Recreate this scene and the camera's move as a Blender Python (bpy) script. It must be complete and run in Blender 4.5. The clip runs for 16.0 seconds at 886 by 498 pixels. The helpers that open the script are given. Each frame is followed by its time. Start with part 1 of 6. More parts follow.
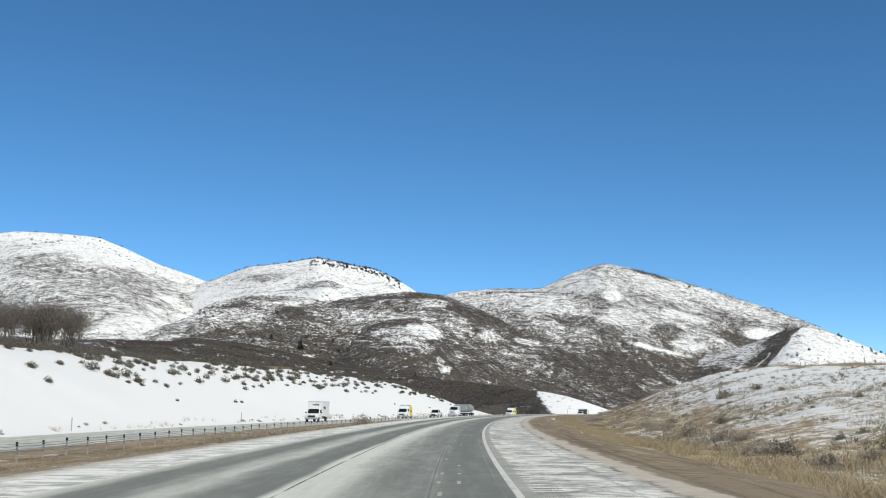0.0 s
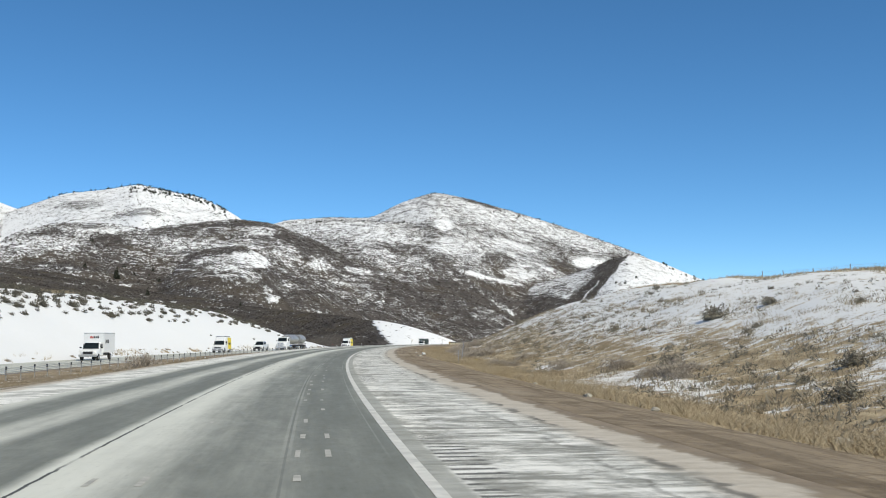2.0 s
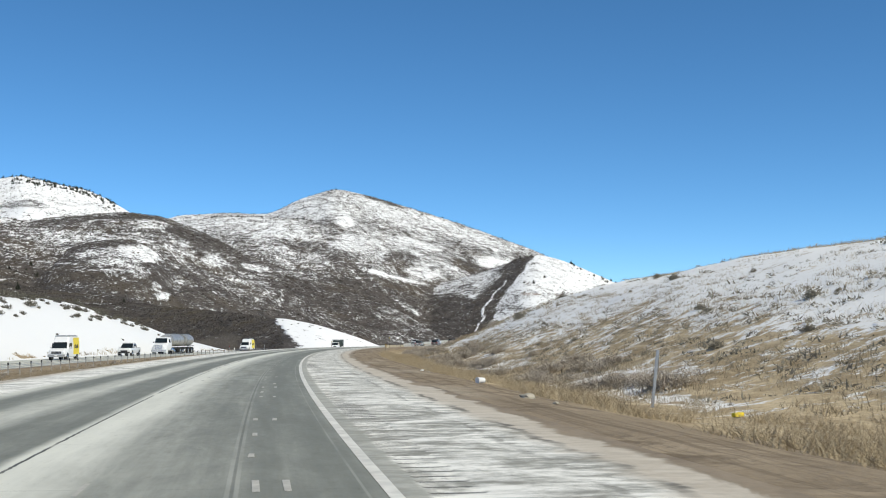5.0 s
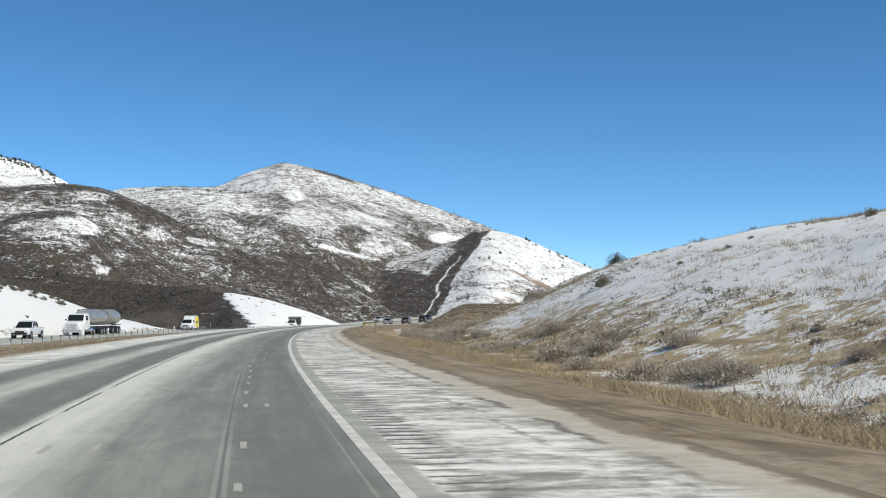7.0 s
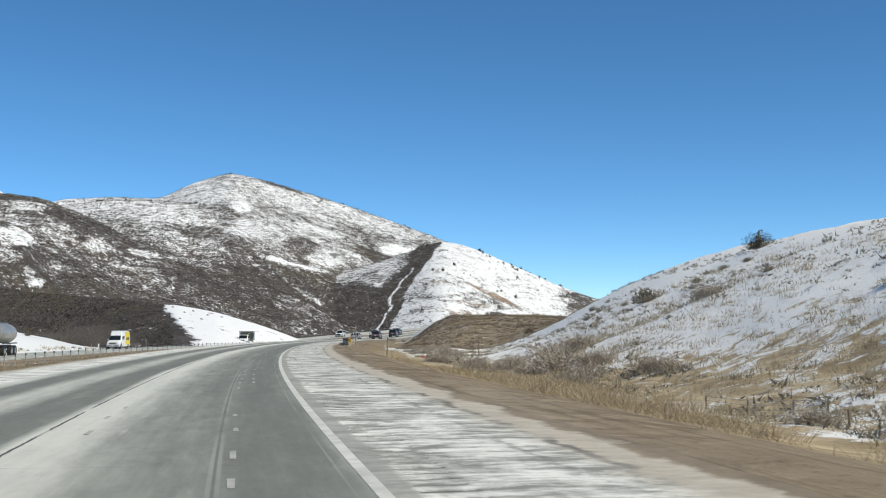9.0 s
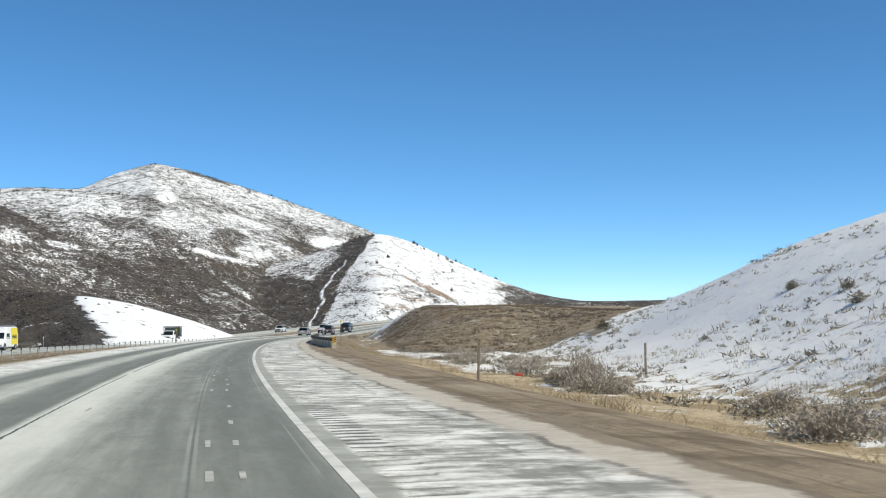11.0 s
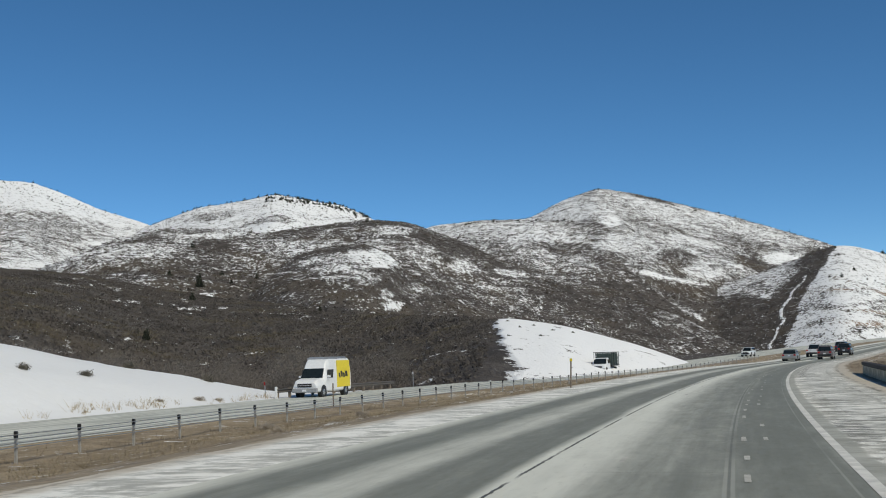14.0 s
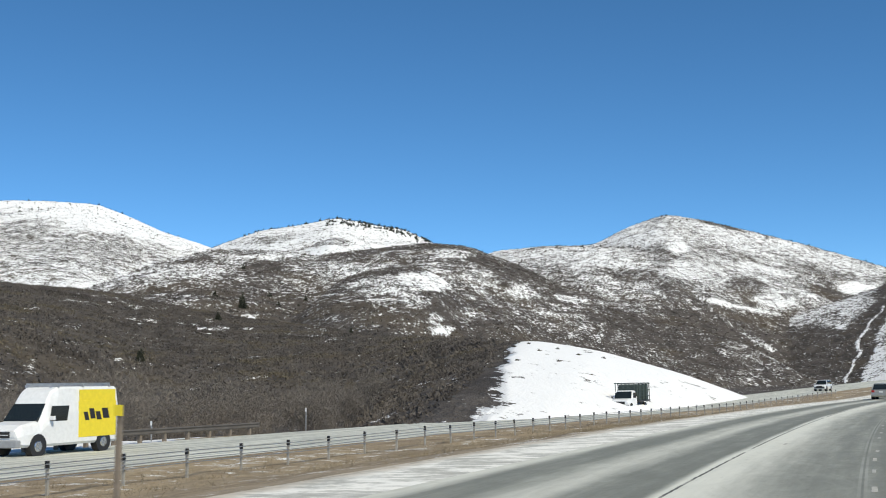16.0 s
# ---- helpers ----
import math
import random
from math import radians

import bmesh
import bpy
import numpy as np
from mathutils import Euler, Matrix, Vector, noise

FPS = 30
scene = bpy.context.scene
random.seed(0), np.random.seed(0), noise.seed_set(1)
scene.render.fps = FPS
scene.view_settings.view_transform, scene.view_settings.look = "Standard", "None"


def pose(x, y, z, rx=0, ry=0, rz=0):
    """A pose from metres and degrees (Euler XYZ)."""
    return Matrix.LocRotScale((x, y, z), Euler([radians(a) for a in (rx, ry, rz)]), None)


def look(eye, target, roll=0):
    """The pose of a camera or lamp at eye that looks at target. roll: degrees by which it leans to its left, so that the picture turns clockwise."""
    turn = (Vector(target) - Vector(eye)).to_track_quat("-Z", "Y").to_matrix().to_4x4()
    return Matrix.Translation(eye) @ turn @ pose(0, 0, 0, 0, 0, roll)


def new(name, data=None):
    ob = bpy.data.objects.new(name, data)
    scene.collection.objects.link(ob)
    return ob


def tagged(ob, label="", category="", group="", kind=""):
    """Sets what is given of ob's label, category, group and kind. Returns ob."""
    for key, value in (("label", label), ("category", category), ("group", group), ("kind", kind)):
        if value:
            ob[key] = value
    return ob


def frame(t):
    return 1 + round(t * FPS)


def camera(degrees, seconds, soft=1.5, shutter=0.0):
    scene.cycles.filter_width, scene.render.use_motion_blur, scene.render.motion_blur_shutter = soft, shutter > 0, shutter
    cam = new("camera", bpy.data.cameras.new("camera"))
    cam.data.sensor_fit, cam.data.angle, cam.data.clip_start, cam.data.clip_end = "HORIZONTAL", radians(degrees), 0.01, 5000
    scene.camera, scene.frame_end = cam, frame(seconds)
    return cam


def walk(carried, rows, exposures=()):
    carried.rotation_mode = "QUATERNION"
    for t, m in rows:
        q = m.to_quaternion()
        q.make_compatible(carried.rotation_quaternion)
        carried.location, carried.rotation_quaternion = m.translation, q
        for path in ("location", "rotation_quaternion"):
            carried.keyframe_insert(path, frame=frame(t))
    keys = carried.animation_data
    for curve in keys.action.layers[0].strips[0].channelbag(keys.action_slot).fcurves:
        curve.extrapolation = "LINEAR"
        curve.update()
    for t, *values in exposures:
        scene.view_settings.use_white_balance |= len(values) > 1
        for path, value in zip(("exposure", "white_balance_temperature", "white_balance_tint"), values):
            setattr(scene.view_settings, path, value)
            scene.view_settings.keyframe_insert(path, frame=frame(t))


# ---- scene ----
cam = camera(42.1, 16.0, soft=1.0, shutter=0.08)


def aim(x, y, z, yaw, pitch, roll):
    """A camera pose from its place and its yaw, pitch and lean to the right, in degrees."""
    return pose(x, y, z, 90 + pitch, 0, yaw) @ pose(0, 0, 0, 0, 0, -roll)


ROWS = [
    (0.0, 2.58, 0.00, -0.24, 7.81, -0.33), (0.5, 2.61, 10.49, -2.75, 7.30, -0.35), (1.0, 2.71, 20.95, -5.34, 5.84, -0.24),
    (1.5, 2.89, 31.39, -7.27, 4.82, 0.04), (2.0, 3.14, 41.81, -8.78, 4.37, 0.35), (2.5, 3.46, 52.20, -10.97, 4.53, 0.80),
    (3.0, 3.86, 62.56, -12.58, 4.84, 0.91), (5.5, 7.05, 113.95, -14.50, 4.15, -0.06), (6.0, 7.93, 124.14, -15.70, 3.81, -0.09),
    (6.5, 8.89, 134.30, -16.35, 3.40, -0.05), (7.0, 9.94, 144.42, -16.48, 3.25, 0.08), (7.5, 11.07, 154.51, -16.71, 3.30, -0.14),
    (8.0, 12.29, 164.57, -17.39, 3.50, 0.02), (8.5, 13.60, 174.59, -18.53, 3.83, 0.19), (9.0, 15.00, 184.58, -19.13, 3.91, 0.36),
    (11.3, 22.56, 230.03, -22.85, 3.58, 0.55), (11.5, 23.31, 233.94, -22.41, 3.56, 0.76), (12.0, 25.25, 243.69, -16.33, 3.72, 1.50),
    (12.5, 27.28, 253.40, -8.90, 4.03, 1.74), (13.0, 29.40, 263.06, -5.12, 4.53, 1.81), (13.5, 31.61, 272.68, -2.45, 5.05, 1.99),
    (14.0, 33.92, 282.25, -0.68, 5.28, 1.90), (14.5, 36.33, 291.78, 0.50, 5.46, 1.94), (15.0, 38.82, 301.25, 2.03, 6.35, 1.98),
    (15.5, 41.42, 310.67, 2.76, 6.80, 1.46), (16.0, 44.10, 320.05, 2.69, 6.73, 0.96)]
EYE = 1.36


def rise(s):
    """The road's height along its line: level, then a shallow dip and a climb past it."""
    s = np.asarray(s, float)
    dip = -1.15e-5 * np.clip(s - 130, 0, 300) ** 2
    u = np.clip(s - 430, 0, None)
    return dip - 0.0069 * np.clip(u, 0, 300) * np.exp(-u / 60) + 0.024 * u * u / (u + 90)


walk(cam, [(t, aim(x, y, EYE + float(rise(21.04 * t - 0.047 * t * t)), yaw, pitch, roll)) for t, x, y, yaw, pitch, roll in ROWS],
     exposures=[(t, stops + 0.21, 6850, 5) for t, stops in ((0, 0.02), (2.5, 0.04), (3.2, 0.14), (5.3, 0.1), (8, 0.0), (9.2, 0.05), (11.4, 0.2), (11.9, 0.12), (12.4, -0.22), (12.9, -0.56), (13.5, -0.44), (14.5, -0.30), (15.3, 0.0), (16.0, 0.08))])

# world, sun
SUN_AZ, SUN_EL = 142.0, 45.0          # degrees clockwise from the road's first heading, and above the horizon
world = bpy.data.worlds.new("world")
scene.world = world
world.use_nodes = True
nt = world.node_tree
sky = nt.nodes.new("ShaderNodeTexSky")
sky.sky_type, sky.sun_disc = "NISHITA", False
sky.sun_elevation, sky.sun_rotation = radians(SUN_EL), radians(SUN_AZ)
sky.altitude, sky.air_density, sky.dust_density, sky.ozone_density = 6000, 1.0, 0.0, 4.0
hue = nt.nodes.new("ShaderNodeHueSaturation")
hue.inputs["Hue"].default_value = 0.495
hue.inputs["Saturation"].default_value = 1.16
nt.links.new(sky.outputs[0], hue.inputs["Color"])
nt.links.new(hue.outputs[0], nt.nodes["Background"].inputs[0])
nt.nodes["Background"].inputs[1].default_value = 0.133
sun = new("sun", bpy.data.lights.new("sun", "SUN"))
sun.data.energy, sun.data.angle, sun.data.color = 3.3, radians(0.5), (1.0, 0.925, 0.79)
_a, _e = radians(SUN_AZ), radians(SUN_EL)
sun.matrix_world = look((0, 0, 200), (-math.sin(_a) * math.cos(_e), -math.cos(_a) * math.cos(_e), 200 - math.sin(_e)))


# ---- materials ----
class Nodes:
    """A small hand for writing node materials."""

    def __init__(self, name, rough=0.9, metal=0.0, spec=0.3):
        self.m = bpy.data.materials.new(name)
        self.m.use_nodes = True
        self.t = self.m.node_tree
        self.p = self.t.nodes["Principled BSDF"]
        self.p.inputs["Roughness"].default_value = rough
        self.p.inputs["Metallic"].default_value = metal
        self.p.inputs["Specular IOR Level"].default_value = spec

    def put(self, socket, v):
        if isinstance(v, bpy.types.NodeSocket):
            self.t.links.new(v, socket)
        elif isinstance(v, tuple) and len(v) == 3 and len(socket.default_value) == 4:
            socket.default_value = (*v, 1)
        else:
            socket.default_value = v

    def node(self, kind, out=0, **inputs):
        n = self.t.nodes.new("ShaderNode" + kind)
        for k, v in inputs.items():
            self.put(n.inputs[k.replace("_", " ")], v)
        return n.outputs[out]

    def math(self, op, a, b=0.0, c=0.0):
        n = self.t.nodes.new("ShaderNodeMath")
        n.operation = op
        for s, v in zip(n.inputs, (a, b, c)):
            self.put(s, v)
        return n.outputs[0]

    def mix(self, f, a, b, blend="MIX"):
        n = self.t.nodes.new("ShaderNodeMix")
        n.data_type, n.blend_type = "RGBA", blend
        self.put(n.inputs[0], f), self.put(n.inputs[6], a), self.put(n.inputs[7], b)
        return n.outputs[2]

    def ramp(self, v, *stops):
        n = self.t.nodes.new("ShaderNodeValToRGB")
        e = n.color_ramp.elements
        while len(e) < len(stops):
            e.new(0.5)
        for s, (at, c) in zip(e, stops):
            s.position, s.color = at, (*c, 1) if isinstance(c, tuple) else (c, c, c, 1)
        self.put(n.inputs[0], v)
        return n.outputs[0]

    def step(self, v, lo, hi):
        n = self.t.nodes.new("ShaderNodeMapRange")
        n.interpolation_type = "SMOOTHSTEP"
        self.put(n.inputs[0], v), self.put(n.inputs[1], lo), self.put(n.inputs[2], hi)
        return n.outputs[0]

    def coords(self, scale=(1, 1, 1), uv=False):
        c = self.node("TexCoord", out=2 if uv else 3)
        return self.node("Mapping", Vector=c, Scale=scale)

    def noise(self, vec, scale, detail=4.0, rough=0.55, dist=0.0):
        return self.node("TexNoise", out=0, Vector=vec, Scale=scale, Detail=detail, Roughness=rough, Distortion=dist)

    def attr(self, name):
        n = self.t.nodes.new("ShaderNodeAttribute")
        n.attribute_name = name
        return n.outputs["Fac"]

    def bump(self, h, strength=0.4, dist=0.02):
        b = self.node("Bump", Height=h, Strength=strength, Distance=dist)
        self.t.links.new(b, self.p.inputs["Normal"])

    def color(self, c):
        self.put(self.p.inputs["Base Color"], c)
        return self.m

    def rough(self, v):
        self.put(self.p.inputs["Roughness"], v)


def plain(name, c, rough=0.5, metal=0.0, spec=0.4, vary=0.12, scale=6.0):
    """A paint or stuff of one colour with slight dirt in it."""
    n = Nodes(name, rough, metal, spec)
    v = n.noise(n.coords(), scale, 4)
    lo, hi = tuple(x * (1 - vary) for x in c), tuple(min(1, x * (1 + vary)) for x in c)
    n.rough(n.math("MULTIPLY_ADD", v, 0.15, rough - 0.07))
    return n.color(n.ramp(v, (0.3, lo), (0.7, hi)))




def m_terrain():
    """Hillside: scrub and soil under broken snow, as much of it as the attribute says."""
    n = Nodes("hillside", 0.95, 0, 0.1)
    v = n.coords()
    w = n.node("Mapping", Vector=v, Scale=(1, 0.5, 0.8))
    big, mid, fine = n.noise(v, 0.012, 5), n.noise(w, 0.09, 5, 0.6, 0.5), n.noise(w, 0.46, 4, 0.78)
    lace = n.noise(w, 0.075, 6, 0.74, 0.8)
    rows = n.noise(n.node("Mapping", Vector=v, Scale=(0.06, 0.006, 0.42)), 1.0, 4, 0.68, 0.4)
    brush = n.mix(n.step(mid, 0.35, 0.68), (0.056, 0.050, 0.047), (0.112, 0.100, 0.091))
    brush = n.mix(n.math("MULTIPLY", n.step(fine, 0.48, 0.7), 0.6), brush, (0.148, 0.133, 0.120))
    brush = n.mix(n.math("MULTIPLY", n.step(big, 0.52, 0.62), 0.35), brush, (0.110, 0.087, 0.058))
    brush = n.mix(n.attr("soil"), brush, n.mix(fine, (0.17, 0.105, 0.07), (0.40, 0.29, 0.20)))
    level = n.math("ADD", n.math("MULTIPLY", lace, 0.32), n.math("ADD", n.math("MULTIPLY", rows, 0.14), n.math("MULTIPLY", fine, 0.54)))
    level = n.math("MULTIPLY_ADD", n.math("SUBTRACT", level, 0.5), 3.7, 0.5)
    edge = n.math("SUBTRACT", 0.84, n.math("MULTIPLY", n.attr("snow"), 0.68))
    cover = n.step(n.math("SUBTRACT", level, edge), -0.08, 0.10)
    n.bump(n.math("MULTIPLY", n.math("ADD", n.math("MULTIPLY", fine, 1.2), mid), n.math("SUBTRACT", 1.0, n.math("MULTIPLY", n.attr("snow"), 0.8))), 0.7, 1.5)
    return n.color(n.mix(cover, brush, n.mix(mid, (0.84, 0.848, 0.86), (0.91, 0.914, 0.92))))


def m_verge():
    """Roadside soil, dead grass and thawing snow."""
    n = Nodes("verge_soil", 0.95, 0, 0.1)
    v = n.coords()
    big, mid, fine = n.noise(v, 0.16, 5, 0.6), n.noise(v, 0.9, 6, 0.65, 0.6), n.noise(v, 6.0, 5, 0.7)
    long = n.noise(n.node("Mapping", Vector=v, Scale=(0.5, 0.22, 1.0), Rotation=(0, 0, 0.3)), 1.6, 6, 0.66, 0.7)
    fleck = n.noise(n.node("Mapping", Vector=v, Scale=(0.75, 1.0, 1.2), Rotation=(0, 0, -0.4)), 1.05, 6, 0.70, 0.9)
    soil = n.mix(n.step(mid, 0.35, 0.65), (0.175, 0.138, 0.098), (0.34, 0.277, 0.20))
    soil = n.mix(n.step(big, 0.45, 0.62), soil, (0.28, 0.226, 0.162))
    soil = n.mix(n.math("MULTIPLY", n.step(fine, 0.52, 0.72), 0.6), soil, (0.12, 0.092, 0.065))
    grass = n.mix(n.step(long, 0.35, 0.66), (0.34, 0.265, 0.165), (0.61, 0.50, 0.335))
    ruts = n.noise(n.node("Mapping", Vector=n.coords(uv=True), Scale=(0.06, 2.6, 1)), 1.0, 5, 0.6)
    soil = n.mix(n.math("MULTIPLY", n.step(ruts, 0.5, 0.62), 0.5), soil, (0.13, 0.10, 0.07))
    soil = n.mix(n.math("MULTIPLY", n.attr("sand"), 0.9), soil, n.mix(n.step(fine, 0.35, 0.65), (0.36, 0.305, 0.23), (0.62, 0.56, 0.465)))
    ground = n.mix(n.attr("grass"), soil, n.mix(n.math("MULTIPLY", n.step(n.math("ADD", n.math("MULTIPLY", fine, 0.6), n.math("MULTIPLY", mid, 0.4)), 0.46, 0.6), 0.45), grass, (0.19, 0.15, 0.10)))
    level = n.math("ADD", n.math("MULTIPLY", long, 0.16), n.math("ADD", n.math("MULTIPLY", fleck, 0.6), n.math("MULTIPLY", fine, 0.24)))
    level = n.math("MULTIPLY_ADD", n.math("SUBTRACT", level, 0.5), 2.7, 0.5)
    edge = n.math("SUBTRACT", 0.74, n.math("MULTIPLY", n.attr("snow"), 0.50))
    cover = n.step(n.math("SUBTRACT", level, edge), -0.07, 0.12)
    n.bump(n.math("ADD", n.math("MULTIPLY", fine, 0.35), n.math("ADD", mid, n.math("MULTIPLY", cover, 0.3))), 0.6, 0.16)
    return n.color(n.mix(cover, ground, n.mix(long, (0.80, 0.80, 0.79), (0.88, 0.88, 0.87))))


def m_snow():
    n = Nodes("snow", 0.7, 0, 0.25)
    v = n.coords()
    a, b = n.noise(v, 0.25, 4), n.noise(v, 2.2, 6, 0.65)
    n.bump(n.math("ADD", n.math("MULTIPLY", a, 3.0), b), 0.35, 0.12)
    thaw = n.step(n.math("SUBTRACT", n.math("ADD", n.math("MULTIPLY", a, 0.4), n.math("MULTIPLY", b, 0.6)), n.math("SUBTRACT", 0.82, n.math("MULTIPLY", n.attr("bare"), 0.5))), -0.02, 0.04)
    c = n.mix(b, (0.74, 0.75, 0.76), (0.82, 0.826, 0.832))
    return n.color(n.mix(thaw, c, n.mix(n.step(b, 0.4, 0.6), (0.24, 0.18, 0.11), (0.42, 0.33, 0.2))))


def m_road(opposite=False):
    """Grooved concrete, worn dark in the wheel tracks and pale with salt between them."""
    n = Nodes("opposite_concrete" if opposite else "road_concrete", 0.75, 0, 0.35)
    uv = n.coords(uv=True)
    sep = n.t.nodes.new("ShaderNodeSeparateXYZ")
    n.put(sep.inputs[0], uv)
    s, d = sep.outputs[0], sep.outputs[1]
    wob = n.noise(n.node("Mapping", Vector=uv, Scale=(0.05, 0.4, 1)), 1.0, 4)
    dd = n.math("ADD", d, n.math("MULTIPLY", n.math("SUBTRACT", wob, 0.5), 0.5))
    streak = n.noise(n.node("Mapping", Vector=uv, Scale=(0.10, 2.2, 1)), 1.0, 6, 0.65)
    patch = n.noise(n.node("Mapping", Vector=uv, Scale=(0.5, 1.8, 1)), 1.0, 7, 0.7, 0.6)
    grain = n.noise(n.node("Mapping", Vector=uv, Scale=(3.0, 9.0, 1)), 1.0, 5, 0.7)
    if opposite:
        salt = n.math("MULTIPLY_ADD", n.step(streak, 0.3, 0.75), 0.5, 0.35)
    else:
        salt = n.ramp(n.math("DIVIDE", n.math("ADD", dd, 6.0), 10.0),
                      (0.0, 0.95), (0.20, 0.85), (0.255, 0.55), (0.285, 0.12), (0.345, 0.08), (0.40, 0.50), (0.445, 0.54), (0.49, 0.12), (0.575, 0.06),
                      (0.595, 0.82), (0.645, 0.78), (0.70, 0.40), (0.74, 0.26), (0.79, 0.16), (0.82, 0.17), (0.845, 0.15), (0.875, 0.06), (0.94, 0.07), (0.957, 0.10), (0.975, 0.24))
    salt = n.math("ADD", salt, n.math("MULTIPLY", n.math("SUBTRACT", n.math("ADD", n.math("MULTIPLY", streak, 0.6), n.math("MULTIPLY", patch, 0.5)), 0.55), 0.95))
    salt = n.step(salt, -0.05, 1.0)
    c = n.mix(salt, (0.188, 0.194, 0.164), (0.735, 0.735, 0.655))
    c = n.mix(n.math("MULTIPLY", n.step(grain, 0.55, 0.8), 0.25), c, (0.06, 0.06, 0.058))
    # transverse joints and the ragged seam between the lanes
    cell = n.math("ABSOLUTE", n.math("SUBTRACT", n.math("FRACT", n.math("DIVIDE", n.math("ADD", s, n.math("MULTIPLY", d, 0.12)), 4.6)), 0.5))
    joint = n.math("MULTIPLY", n.step(cell, 0.4955, 0.499), n.step(patch, 0.42, 0.6))
    jag = n.math("MULTIPLY", n.math("SUBTRACT", n.noise(n.node("Mapping", Vector=uv, Scale=(2.0, 0.01, 1)), 1.0, 5, 0.7), 0.5), 0.10)
    seam = n.math("MULTIPLY", n.math("SUBTRACT", 1.0, n.step(n.math("ABSOLUTE", n.math("ADD", d, jag)), 0.012, 0.03)), n.step(n.noise(n.node("Mapping", Vector=uv, Scale=(0.35, 0.01, 1)), 1.0, 4), 0.36, 0.5))
    pale = n.step(n.noise(n.node("Mapping", Vector=uv, Scale=(0.12, 0.01, 1)), 1.0, 4), 0.35, 0.6)
    lane = n.math("SUBTRACT", 1.0, n.step(n.math("ABSOLUTE", n.math("SUBTRACT", d, 2.35)), 0.008, 0.02))
    rim = n.math("SUBTRACT", 1.0, n.step(n.math("ABSOLUTE", n.math("SUBTRACT", n.math("ABSOLUTE", n.math("SUBTRACT", d, 2.35)), 0.04)), 0.012, 0.03))
    thin = n.math("SUBTRACT", 1.0, n.step(n.math("ABSOLUTE", n.math("SUBTRACT", d, 3.53)), 0.008, 0.02))
    c = n.mix(n.math("MULTIPLY", joint, 0.35), c, (0.05, 0.05, 0.05))
    if not opposite:
        c = n.mix(n.math("MULTIPLY", seam, 0.9), c, (0.025, 0.024, 0.022))
        c = n.mix(n.math("MULTIPLY", n.math("MAXIMUM", rim, thin), n.math("MULTIPLY", pale, 0.24)), c, (0.60, 0.60, 0.54))
        c = n.mix(n.math("MULTIPLY", lane, 0.3), c, (0.08, 0.08, 0.075))
    n.bump(grain, 0.25, 0.01)
    n.rough(n.math("MULTIPLY_ADD", grain, 0.3, 0.55))
    return n.color(c)


